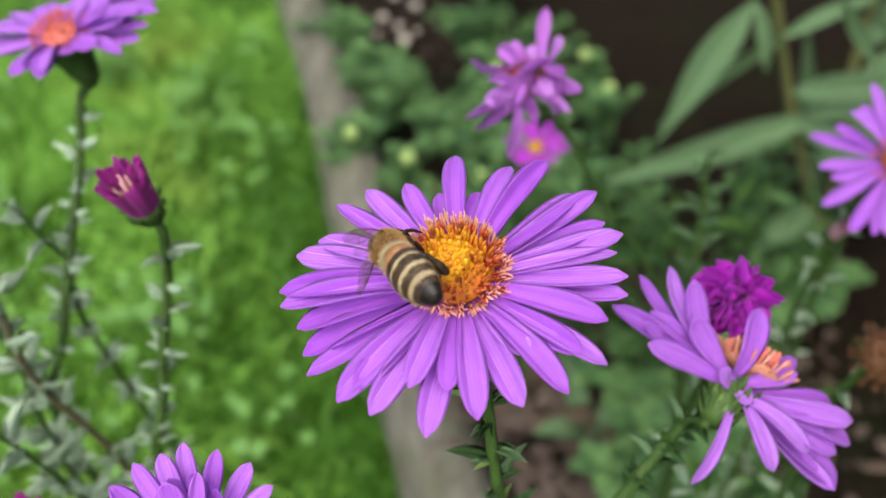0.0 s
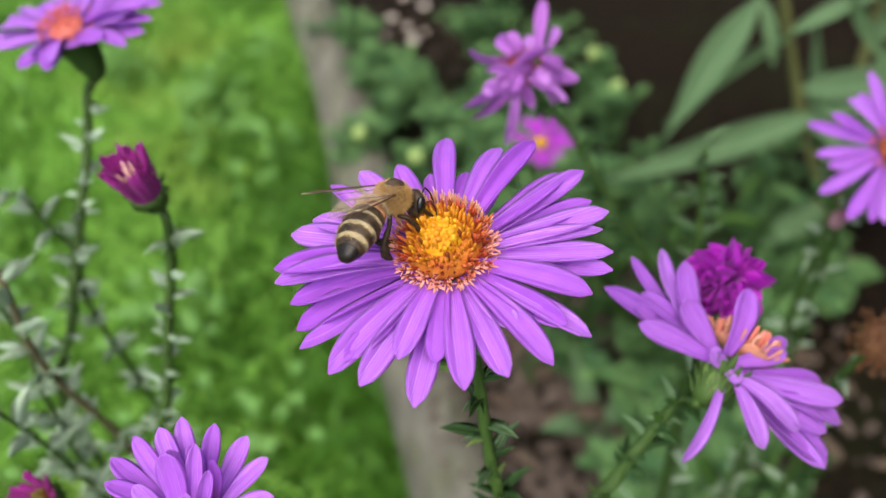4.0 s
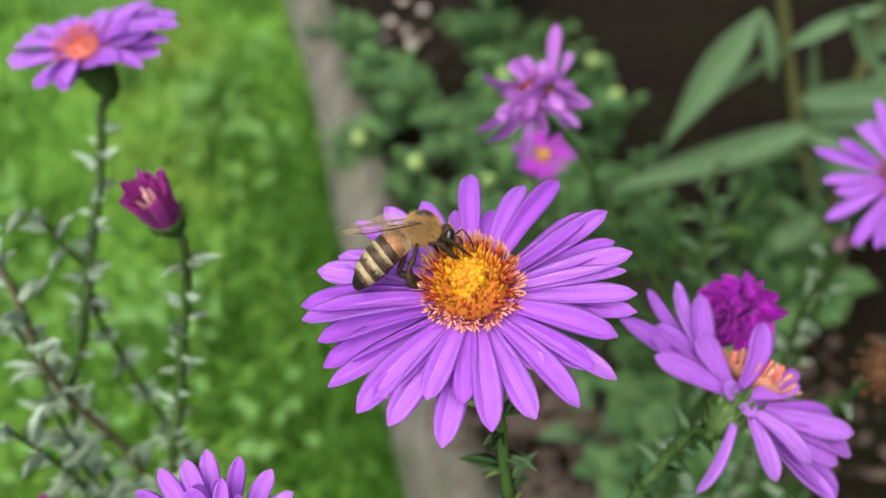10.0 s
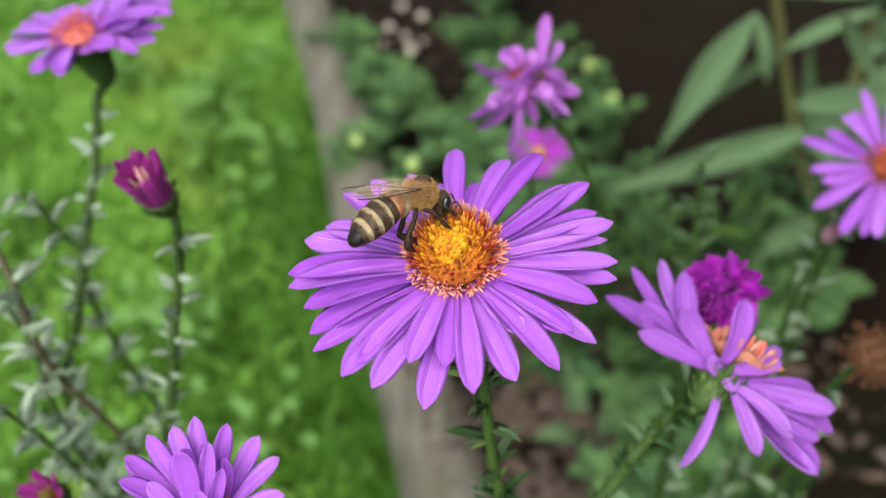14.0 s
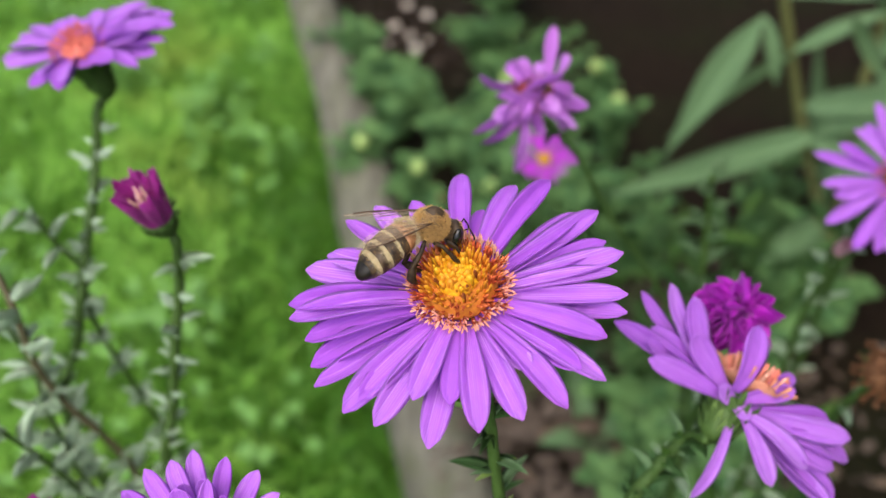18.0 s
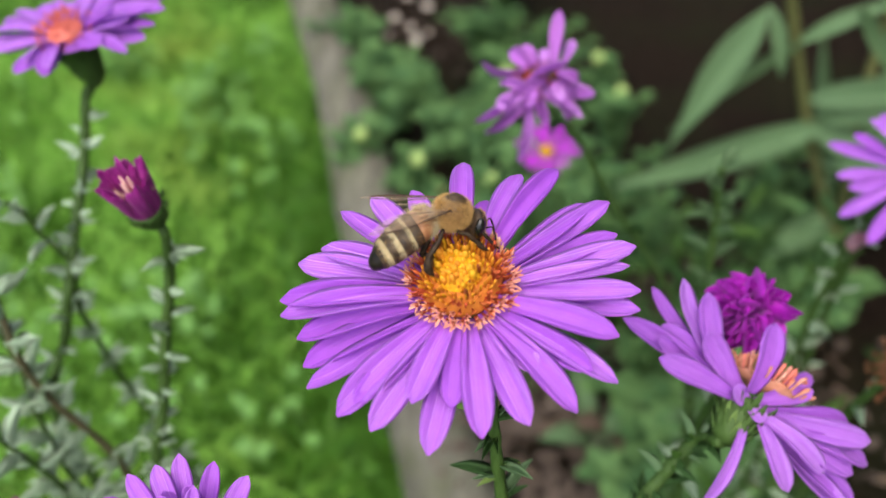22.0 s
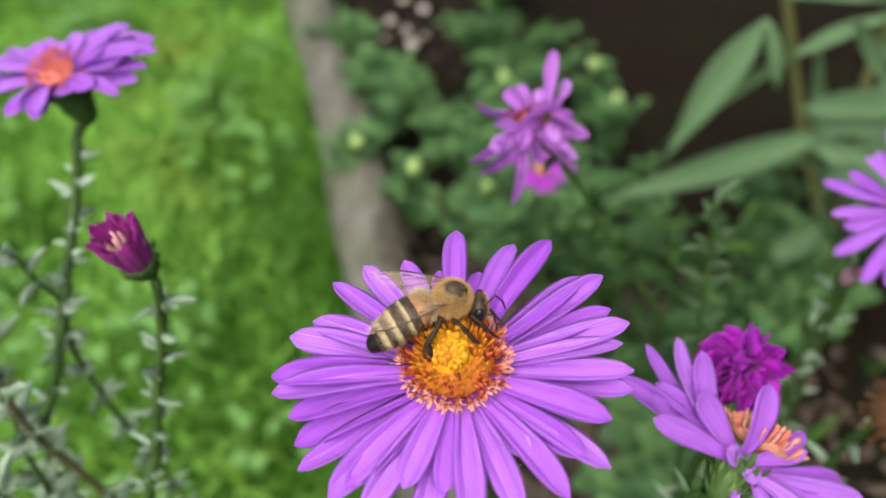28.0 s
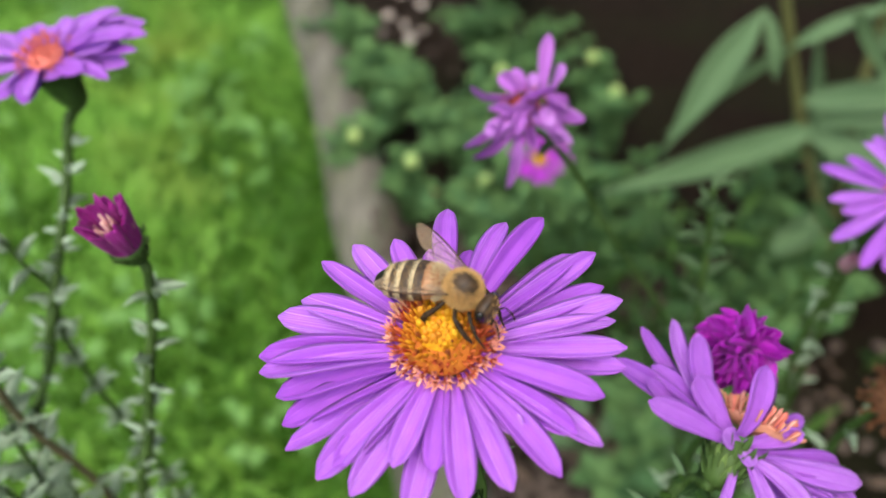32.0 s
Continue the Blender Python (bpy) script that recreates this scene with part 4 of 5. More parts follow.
aster("aster_flower", (0.0382, 0.1724, 0.1880), (0.0, -0.55, 0.83), (0.05, 0.19, 0), "small fresh magenta aster with yellow disc", [(0.0385, 0.178, 0.176), (0.04, 0.182, 0.15)],
      count=11, reach=0.0118, width=0.0036, rays=ORCHID_RAYS, seed=25, disc=0.0026, disc_mats=GOLD, rings=((0.8, 14, 0.0014, [YELLOW_FLORET], 0.5), (0.4, 8, 0.0014, [YELLOW_FLORET], 0.3)), leaf=0.01, every=0.012, kinds=DARK_LEAFLETS)

# tiny pink bud and a dried head
bud((0.0875, 0.0614, 0.2490), (0.15, -0.3, 0.94), (0.09, 0.07, 0), "tiny closed pink aster bud", [(0.088, 0.0625, 0.236), (0.089, 0.064, 0.22)], PINK_RAYS, 0.0042, 27, count=24, open_by=0.05, inner=False, every=0.01)
aster("dried_flower", (0.0828, 0.0261, 0.2520), (-0.3, -0.5, 0.8), (0.09, 0.04, 0), "withered brown aster seed head", [(0.083, 0.030, 0.24), (0.085, 0.034, 0.22)],
      count=16, reach=0.0055, width=0.0016, rays=[mesh("ray", *strap(ray_profile, 0.3, 0.4, 10, 4, 0.02, 1.0, -1.0), DRY)], seed=29, disc=0.0042, disc_mats=DRY, height=0.0035,
      rings=((1.0, 18, 0.0026, [DRY_FLORET], 1.0), (0.7, 14, 0.0026, [DRY_FLORET], 0.6), (0.35, 8, 0.0026, [DRY_FLORET], 0.3)), every=0.01)


# ---- flowerless stems ----
def leafy_stem(points, label, seed, leaf=0.006, every=0.004, mat=STEM, kinds=None, r0=0.0007, r1=0.0012, tuft=1, ground_it=True):
    r = random.Random(seed)
    pts = [Vector(p) for p in (to_ground(points) if ground_it else points)]
    foot = Vector((pts[-1].x, pts[-1].y, 0.0 if ground_it else pts[-1].z))
    top = thing("leafy_stem", foot, label, "plant", "leafy stems in the bed")
    stalk, line = stem_part(top, [p - foot for p in pts], (r0, r1), mat)
    stem_leaves(stalk, line, every, leaf, kinds or LEAFLETS, r, 0.0005, 0.0, tuft)
    return top


leafy_stem([(-0.0729, 0.0406, 0.2780), (-0.0709, 0.0408, 0.2757), (-0.0695, 0.0408, 0.2698), (-0.0674, 0.0412, 0.2621), (-0.068, 0.039, 0.245)], "slender side shoot with tiny grey-green leaves", 31, 0.005, 0.003, tuft=3, r0=0.0004, r1=0.0007)
leafy_stem([(-0.0728, 0.0297, 0.2869), (-0.0704, 0.0255, 0.2799), (-0.0682, 0.0220, 0.2729), (-0.0679, 0.0195, 0.2626), (-0.0665, 0.0193, 0.2511), (-0.0612, 0.0191, 0.2339), (-0.0588, 0.0183, 0.2119)],
           "reddish leafy aster stem leaning over the lawn", 33, 0.0064, 0.0036, THIN_RED, None, 0.0005, 0.0009, 3)
leafy_stem([(-0.0745, 0.0260, 0.2640), (-0.0720, 0.0230, 0.2560), (-0.0700, 0.0180, 0.2450), (-0.068, 0.016, 0.22)], "low shoot crowded with grey-green leaves", 35, 0.0062, 0.003, tuft=4, r0=0.0004, r1=0.0008)
leafy_stem([(-0.0700, 0.0080, 0.2600), (-0.0670, 0.0090, 0.2480), (-0.064, 0.010, 0.23)], "low shoot crowded with grey-green leaves", 36, 0.0062, 0.003, tuft=4, r0=0.0004, r1=0.0008)
leafy_stem([(-0.0480, 0.0060, 0.2440), (-0.0490, 0.0070, 0.2350), (-0.050, 0.008, 0.22)], "low shoot crowded with grey-green leaves", 37, 0.0062, 0.003, tuft=4, r0=0.0004, r1=0.0008)
leafy_stem([(0.0567, 0.0659, 0.2666), (0.0575, 0.0659, 0.2619), (0.0597, 0.0663, 0.2500), (0.0611, 0.0647, 0.2370), (0.0657, 0.0659, 0.2100)], "young green aster shoot with narrow leaves", 39, 0.0066, 0.0034, STEM, [MID_LEAF], 0.0006, 0.0011, 2)
shoots = random.Random(41)
for k in range(52):
    x, y = shoots.uniform(0.03, 0.30), shoots.uniform(0.05, 0.25)
    if (x < 0.115 and y < 0.19) or (x > 0.16 and k % 3 == 0) or (x > 0.15 and y < 0.19):
        continue
    z = min(shoots.uniform(0.10, 0.215), 0.352 - 0.862 * (y + 0.06))
    lean = shoots.uniform(-0.02, 0.02)
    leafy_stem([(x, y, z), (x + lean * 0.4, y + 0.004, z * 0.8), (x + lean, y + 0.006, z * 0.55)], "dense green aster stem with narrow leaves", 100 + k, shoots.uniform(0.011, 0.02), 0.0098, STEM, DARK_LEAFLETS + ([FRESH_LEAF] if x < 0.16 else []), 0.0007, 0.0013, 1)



# ---- plant with long lance leaves ----
LANCE = [mesh("blade", *strap(lambda x: max(0.03, math.sin(math.pi * min(1, 0.03 + 0.97 * x ** e)) ** 0.95), b, 0.07, 18, 8, 0.004, t, 0.0, -0.004), BROAD_LEAF) for b, t, e in ((0.06, 0.1, 1.5), (0.1, -0.2, 0.85), (-0.06, 0.2, 0.72))]


def lance_plant():
    top = thing("lance_leaf_plant", (0.235, 0.26, 0), "tall garden plant with long grey-green lance leaves", "plant")
    o = Vector(top.location)
    r = random.Random(43)
    for pts in ([(0.165, 0.335, 0.225), (0.1756, 0.3241, 0.1853), (0.2028, 0.3097, 0.1144), (0.2256, 0.2761, 0.0525), (0.235, 0.262, -0.002)],
                [(0.235, 0.33, 0.20), (0.2300, 0.3050, 0.1244), (0.236, 0.2861, 0.0525), (0.237, 0.268, -0.002)]):
        stem_part(top, [Vector(p) - o for p in pts], (0.0022, 0.0035), BROWN_STEM, "cane")
    blades = (((0.1150, 0.2616, 0.1220), (0.1490, 0.2735, 0.1950), 0.0175, 0), ((0.1536, 0.2821, 0.1890), (0.1646, 0.2717, 0.1570), 0.008, 1), ((0.1731, 0.2855, 0.1680), (0.2130, 0.2820, 0.1930), 0.009, 1), ((0.1905, 0.2750, 0.1935), (0.2230, 0.2718, 0.1560), 0.008, 2), ((0.2050, 0.2900, 0.1150), (0.0820, 0.2455, 0.1068), 0.0195, 2), ((0.19, 0.315, 0.15), (0.115, 0.27, 0.125), 0.006, 1),
              ((0.178, 0.322, 0.18), (0.235, 0.30, 0.20), 0.02, 0), ((0.2028, 0.3097, 0.12), (0.26, 0.27, 0.155), 0.018, 2), ((0.205, 0.305, 0.105), (0.27, 0.25, 0.085), 0.02, 1), ((0.23, 0.305, 0.13), (0.29, 0.31, 0.175), 0.022, 0),
              ((0.17, 0.33, 0.205), (0.15, 0.31, 0.265), 0.02, 2), ((0.215, 0.29, 0.09), (0.225, 0.22, 0.12), 0.018, 1), ((0.225, 0.28, 0.06), (0.17, 0.23, 0.075), 0.018, 2), ((0.23, 0.32, 0.17), (0.20, 0.30, 0.225), 0.02, 1),
              ((0.232, 0.32, 0.17), (0.285, 0.28, 0.13), 0.02, 0), ((0.176, 0.324, 0.186), (0.172, 0.31, 0.245), 0.014, 1), ((0.205, 0.31, 0.20), (0.24, 0.31, 0.255), 0.016, 1), ((0.233, 0.31, 0.15), (0.262, 0.31, 0.215), 0.017, 2), ((0.21, 0.30, 0.11), (0.265, 0.28, 0.135), 0.013, 1), ((0.17, 0.33, 0.20), (0.21, 0.36, 0.235), 0.02, 0))
    for p, q, w, k in blades:
        m, n = frame_of(Vector(p) - o, Vector(q) - o, (-0.2, -0.6, 0.77))
        part("blade", LANCE[k], top, sized(m, n, w, n))


lance_plant()


# ---- low weeds beyond the log ----
BUD_GREEN = plain_material("pale_green_bud", ((0.30, 0.46, 0.12), (0.50, 0.66, 0.24)), 6, 0.6, 0.3, 0.2, 0.01)
WEED_BUD = mesh("bud", *tube([(0, 0, -1), (0, 0, -0.6), (0, 0, 0), (0, 0, 0.6), (0, 0, 0.95)], [0.2, 0.75, 1.0, 0.8, 0.25], 10), BUD_GREEN)


def weed(x, y, spread_by, height, seed, leaf=0.016, buds=0):
    r = random.Random(seed)
    top = thing("low_weed", (x, y, 0), "low bushy weed with small rounded blue-green leaves", "plant", "weeds in the bed")
    stems, leaves = [], []
    for k in range(12):
        a = r.uniform(0, 6.3)
        d = spread_by * r.uniform(0.2, 1)
        end = Vector((math.cos(a) * d, math.sin(a) * d, height * r.uniform(0.55, 1.0)))
        line = smooth_line([(0, 0, -0.002), (end.x * 0.3, end.y * 0.3, end.z * 0.6), end], 4)
        stems.append(tube(line, [0.0012 - 0.0007 * i / (len(line) - 1) for i in range(len(line))], 5))
        for i, p in enumerate(line[2:]):
            for q in range(4):
                b = r.uniform(0, 6.3)
                n = leaf * r.uniform(0.6, 1.15)
                tip = p + Vector((math.cos(b) * n, math.sin(b) * n, n * r.uniform(-0.2, 0.6)))
                m, n = frame_of(p, tip, (0, 0, 1))
                v, f = strap(blunt_profile, 0.06, 0.2, 5, 4, 0.02)
                m = sized(m, n, n * 0.7, n)
                leaves.append(([m @ Vector(c) for c in v], f))
    part("stem", mesh("stem", *gather(stems), STEM), top, kind="stuff")
    for k in range(buds):
        part("bud", WEED_BUD, top, sized(Matrix.Translation((0.012 * k, -0.004 * k, height - 0.006 * k)), 0.0048, 0.0048, 0.0055), "pale yellow-green flower bud")
    part("foliage", mesh("foliage", *gather(leaves), WEED_LEAF), top, label="small rounded blue-green leaves", kind="stuff")


place = random.Random(47)
for k in range(58):
    y = place.uniform(0.28, 0.70)
    x = 0.034 - 0.257 * y + place.uniform(0.075, 0.30)
    if x < 0.035 and y > 0.47:
        continue
    if x < 0.034 - 0.257 * y + 0.062 and 0.27 < y < 0.42:
        continue
    if (x > 0.085 and y > 0.40) or (x > 0.12 and y > 0.31):
        continue
    weed(x, y, 0.045, place.uniform(0.035, 0.095), 200 + k, place.uniform(0.006, 0.011))


for x, y, h in ((-0.018, 0.335, 0.055), (0.1125, 0.4515, 0.06), (0.0285, 0.309, 0.06), (-0.057, 0.3615, 0.055), (0.1232, 0.406, 0.06), (0.0455, 0.448, 0.05)):
    weed(x, y, 0.022, h, int(y * 2000), 0.009, 1)
for x, y in ((-0.04, 0.435), (0.005, 0.42), (0.02, 0.385), (-0.052, 0.455), (-0.045, 0.475), (-0.075, 0.53)):
    weed(x, y, 0.042, 0.05, int(y * 1000), 0.010)
for k in range(4):
    weed(place.uniform(0.11, 0.16), place.uniform(0.10, 0.22), 0.04, place.uniform(0.03, 0.05), 300 + k, 0.014)


for x, y, h, n in ((0.105, 0.15, 0.020, 0.011), (0.118, 0.185, 0.020, 0.010), (0.14, 0.165, 0.022, 0.011), (0.07, 0.205, 0.018, 0.009)):
    weed(x, y, 0.020, h, int(x * 4000), n)


for k in range(3):
    weed(0.195 + 0.014 * k, 0.245 + 0.012 * (k % 3), 0.04, 0.045 + 0.006 * (k % 2), 320 + k, 0.012)


# ---- stones, chips ----
def lump(seed, flat=0.6):
    bm = bmesh.new()
    bmesh.ops.create_icosphere(bm, subdivisions=2, radius=1)
    for v in bm.verts:
        v.co *= 1 + 0.35 * noise.noise(v.co * 1.3 + Vector((seed, 0, 0)))
        v.co.z *= flat
    me = bpy.data.meshes.new("pebble")
    bm.to_mesh(me)
    bm.free()
    return me


PEBBLES = []
for k in range(3):
    me = lump(k * 3.7)
    me.materials.append(PALE_STONE)
    me.polygons.foreach_set("use_smooth", [True] * len(me.polygons))
    PEBBLES.append(me)
stones = random.Random(51)
for x, y, s in ((-0.029, 0.5755, 0.0055), (-0.051, 0.617, 0.005), (-0.0426, 0.546, 0.004), (-0.035, 0.60, 0.004), (-0.018, 0.59, 0.003), (-0.055, 0.585, 0.003), (-0.02, 0.64, 0.005), (-0.04, 0.66, 0.005)):
    ob = new("pebble", stones.choice(PEBBLES))
    ob.matrix_world = Matrix.Translation((x, y, 0.003)) @ Matrix.Rotation(stones.uniform(0, 6), 4, "Z") @ Matrix.Diagonal((s, s * 0.8, s, 1))
    tagged(ob, "small pale pebble lying on dark soil", "stone", "pale pebbles on the soil")
pieces = []
for k in range(500):
    near = k < 300
    y = stones.uniform(0.04, 0.33) if near else stones.uniform(0.3, 0.8)
    x = 0.06 - 0.257 * y + stones.uniform(0, 0.20 if near else 0.15)
    s = stones.uniform(0.0015, 0.0045 if near else 0.003)
    me = PEBBLES[k % 3]
    m = Matrix.Translation((x, y, 0.0)) @ Matrix.Rotation(stones.uniform(0, 6), 4, "Z") @ Matrix.Diagonal((s, s * 0.8, s, 1))
    pieces.append(([m @ v.co for v in me.vertices], [tuple(p.vertices) for p in me.polygons]))
ob = new("soil_clods", mesh("soil_clods", *gather(pieces), STONE))
tagged(ob, "loose brown clods and gravel over the bed", "gravel", kind="stuff")
# bark crumbs laid to lighten the near soil where it is lit
pieces = []
for k in range(1320):
    y = stones.uniform(0.04, 0.31)
    x, lie = 0.064 - 0.257 * y + stones.uniform(0, 0.15 if k < 900 else 0.27), 0.0
    n = stones.uniform(0.004, 0.013)
    if k >= 1100:
        # crumbs on the flank of the pole, added to dim it like shade
        lie = stones.uniform(-0.25, 1.2)
        x = 0.034 - 0.257 * y + 0.0218 * math.sin(lie)
        n *= 0.7
    low = 0.019 + 0.0218 * math.cos(lie) if k >= 1100 else stones.uniform(0.0, 0.006)
    m = sized(Matrix.Translation((x, y, low)) @ Matrix.Rotation(lie, 4, "Y") @ Matrix.Rotation(stones.uniform(0, 6), 4, "Z") @ Matrix.Rotation(stones.uniform(-0.25, 0.25), 4, "Y"), n, n * stones.uniform(0.4, 0.8), n)
    v, f = strap(lambda x: 0.6 + 0.4 * math.sin(3 * x), 0.05, 0.2, 3, 2, 0.12)
    pieces.append(([m @ Vector(c) for c in v], f))
tagged(new("bark_mulch", mesh("bark_mulch", *gather(pieces), STONE, False)), "grey-brown crumbled bark, brightening the lit soil and dimming the shaded pole", "mulch", kind="stuff")
CHIPS = [mesh("wood_chip", *strap(lambda x: 0.6 + 0.4 * math.sin(3 * x), 0.05, 0.2, 6, 3, 0.12), CHIP)]
for k in range(90):
    y = stones.uniform(0.05, 0.28)
    x = 0.07 - 0.257 * y + stones.uniform(0, 0.22)
    n = stones.uniform(0.006, 0.018)
    ob = new("wood_chip", CHIPS[0])
    ob.matrix_world = sized(Matrix.Translation((x, y, 0.006)) @ Matrix.Rotation(stones.uniform(0, 6), 4, "Z"), n, n * 0.45, n)
    if k == 0:
        ob.matrix_world = sized(Matrix.Translation((0.052, 0.165, 0.006)) @ Matrix.Rotation(0.15, 4, "Z"), 0.034, 0.010, 0.03)
    tagged(ob, "brown bark chip lying on the soil", "wood chip", "bark chips on the soil")


def fallen_leaf():
    """A dry leaf curled on the soil beside the pole."""
    ob = new("dry_leaf", mesh("dry_leaf", *strap(blunt_profile, 0.12, 0.35, 10, 6, 0.03, 0.4), plain_material("rusty_leaf", ((0.16, 0.055, 0.025), (0.34, 0.13, 0.06)), 5, 0.7, 0.2, 0.4, 0.02)))
    ob.matrix_world = sized(Matrix.Translation((-0.024, 0.352, 0.004)) @ Matrix.Rotation(0.5, 4, "Z"), 0.026, 0.016, 0.02)
    tagged(ob, "dry rust-brown leaf fallen on dark soil", "leaf")


fallen_leaf()


def grey_leaf_plant(at, blades, label):
    """A low rosette of broad pale grey-green blades."""
    top = thing("low_broad_plant", (*at, 0), label, "plant", "broad-leaved plants in the bed")
    for turn, rise, n, w, k in blades:
        d = Vector((math.cos(radians(turn)) * math.cos(radians(rise)), math.sin(radians(turn)) * math.cos(radians(rise)), math.sin(radians(rise))))
        m, n = frame_of(d * 0.002, d * n, (0, 0, 1))
        part("blade", LANCE[k], top, sized(m, n, w, n))


grey_leaf_plant((0.082, 0.165), ((200, 28, 0.040, 0.013, 1), (300, 30, 0.045, 0.014, 2), (20, 35, 0.045, 0.013, 1), (110, 40, 0.05, 0.014, 2), (255, 55, 0.04, 0.012, 1)), "low rosette of broad grey-green leaves on soil")
grey_leaf_plant((0.27, 0.33), ((120, 62, 0.14, 0.026, 2), (200, 55, 0.12, 0.024, 1), (60, 66, 0.15, 0.026, 2), (260, 40, 0.10, 0.024, 1), (330, 50, 0.12, 0.024, 2)), "bushy plant with broad upright green leaves")


# ---- lawn ----
def lawn():
    g = np.random.default_rng(5)
    n = 60000
    y = g.uniform(-0.15, 1.15, n)
    x = 0.018 + 0.008 * np.clip(1 - y / 0.35, 0, 1) - 0.257 * y - g.uniform(0, 1, n) ** 1.15 * 0.75
    h = g.uniform(0.012, 0.028, n) * (0.8 + 0.4 * np.sin(x * 31) * np.sin(y * 27))
    # uncut along the log
    h *= 1 + 0.45 * np.clip(1 - (0.018 - 0.257 * y - x) / 0.03, 0, 1)
    w = g.uniform(0.0008, 0.0016, n)
    a, lean, b = g.uniform(0, 2 * np.pi, n), g.uniform(0.3, 1.3, n), g.uniform(0, 2 * np.pi, n)
    # turf thinned in the strip beside the near end of the log, imitating shade
    gap = 0.018 - 0.257 * y - x
    thin = np.clip((gap - 0.012) / 0.02, 0, 1) * np.clip((0.13 - gap) / 0.06, 0, 1) * np.clip((0.46 - y) / 0.12, 0, 1)
    keep = g.uniform(0, 1, n) > 0.4 * thin
    x, y, h, w, a, lean, b = (q[keep] for q in (x, y, h, w, a, lean, b))
    n = len(x)
    v = np.zeros((n, 7, 3))
    for i, t in enumerate((0.0, 0.4, 0.75, 1.0)):
        cx, cy = x + np.cos(b) * lean * h * t * t, y + np.sin(b) * lean * h * t * t
        cz = h * t * (1 - 0.3 * lean * t) - 0.004
        ww = w * (1, 1, 0.75, 0)[i]
        if i < 3:
            v[:, i * 2] = np.stack([cx - np.cos(a) * ww, cy - np.sin(a) * ww, cz], 1)
            v[:, i * 2 + 1] = np.stack([cx + np.cos(a) * ww, cy + np.sin(a) * ww, cz], 1)
        else:
            v[:, 6] = np.stack([cx, cy, cz], 1)
    # blades near the log's lower end take the shade-darkened green
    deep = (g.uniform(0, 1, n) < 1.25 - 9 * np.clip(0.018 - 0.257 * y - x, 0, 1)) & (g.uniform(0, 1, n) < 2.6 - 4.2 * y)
    for own, name, mat, label in ((~deep, "lawn_grass", GRASS, "dense bright green mown lawn grass"), (deep, "edge_grass", SHADED_GRASS, "shaggy grass along the wooden edging, shade put into its green")):
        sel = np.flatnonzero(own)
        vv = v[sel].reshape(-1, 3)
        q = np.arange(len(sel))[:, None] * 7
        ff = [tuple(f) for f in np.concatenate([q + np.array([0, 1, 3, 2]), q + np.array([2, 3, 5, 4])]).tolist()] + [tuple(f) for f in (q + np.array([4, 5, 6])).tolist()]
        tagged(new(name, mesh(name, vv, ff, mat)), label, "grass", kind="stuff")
    r = random.Random(53)
    leaves = []
    for c in range(130):
        yy = r.uniform(0.0, 0.8)
        xx = -0.01 - 0.257 * yy - r.uniform(0, 0.5)
        for k in range(r.randint(3, 9)):
            px, py, pz = xx + r.gauss(0, 0.014), yy + r.gauss(0, 0.014), r.uniform(0.018, 0.036)
            b = r.uniform(0, 6)
            for j in range(3):
                s = r.uniform(0.003, 0.0065)
                m, n = frame_of((px, py, pz), (px + math.cos(b + j * 2.1) * s, py + math.sin(b + j * 2.1) * s, pz + 0.001), (0, 0, 1))
                vv, ff = strap(blunt_profile, 0.03, 0.15, 4, 4, 0.03)
                m = sized(m, n, n, n)
                leaves.append(([m @ Vector(p) for p in vv], ff))
            leaves.append(tube([(px, py, -0.003), (px, py, pz)], [0.0006, 0.0005], 4))
    tagged(new("clover_patches", mesh("clover_patches", *gather(leaves), CLOVER)), "pale green clover leaves scattered in the lawn", "clover", kind="stuff")


lawn()


# ---- honey bee: x ahead, z to its back, in metres ----
MM = 0.001


def ball(c, rx, ry, rz, mat, name, seg=20, rows=14, rough=0.0):
    verts, faces = [], []
    for i in range(rows + 1):
        t = math.pi * i / rows
        for k in range(seg):
            a = 2 * math.pi * k / seg
            v = Vector((math.cos(t), math.sin(t) * math.cos(a), math.sin(t) * math.sin(a)))
            q = 1 + rough * noise.noise(v * 4)
            verts.append(((c[0] + rx * v.x * q) * MM, (c[1] + ry * v.y * q) * MM, (c[2] + rz * v.z * q) * MM))
    for i in range(rows):
        for k in range(seg):
            q = (k + 1) % seg
            faces.append((i * seg + k, i * seg + q, (i + 1) * seg + q, (i + 1) * seg + k))
    return mesh(name, verts, faces, mat)


def fur(c, radii, count, length, seed, mat, name="fur", keep=None, sweep=(-0.35, 0, 0)):
    """Short hairs standing on an ellipsoid, swept back."""
    r = random.Random(seed)
    verts, faces = [], []
    made = 0
    while made < count:
        v = Vector((r.gauss(0, 1), r.gauss(0, 1), r.gauss(0, 1))).normalized()
        if keep and not keep(v):
            continue
        made += 1
        p = Vector((c[0] + v.x * radii[0] * 0.97, c[1] + v.y * radii[1] * 0.97, c[2] + v.z * radii[2] * 0.97))
        d = (v + Vector(sweep) + Vector((r.gauss(0, 0.3), r.gauss(0, 0.3), r.gauss(0, 0.3)))).normalized()
        n = length * r.uniform(0.6, 1.3)
        s = d.cross(Vector((r.gauss(0, 1), r.gauss(0, 1), r.gauss(0, 1)))).normalized() * 0.022
        b = len(verts)
        verts += [(p - s) * MM, (p + s) * MM, (p + d * n) * MM]
        faces.append((b, b + 1, b + 2))
    return mesh(name, verts, faces, mat, False)


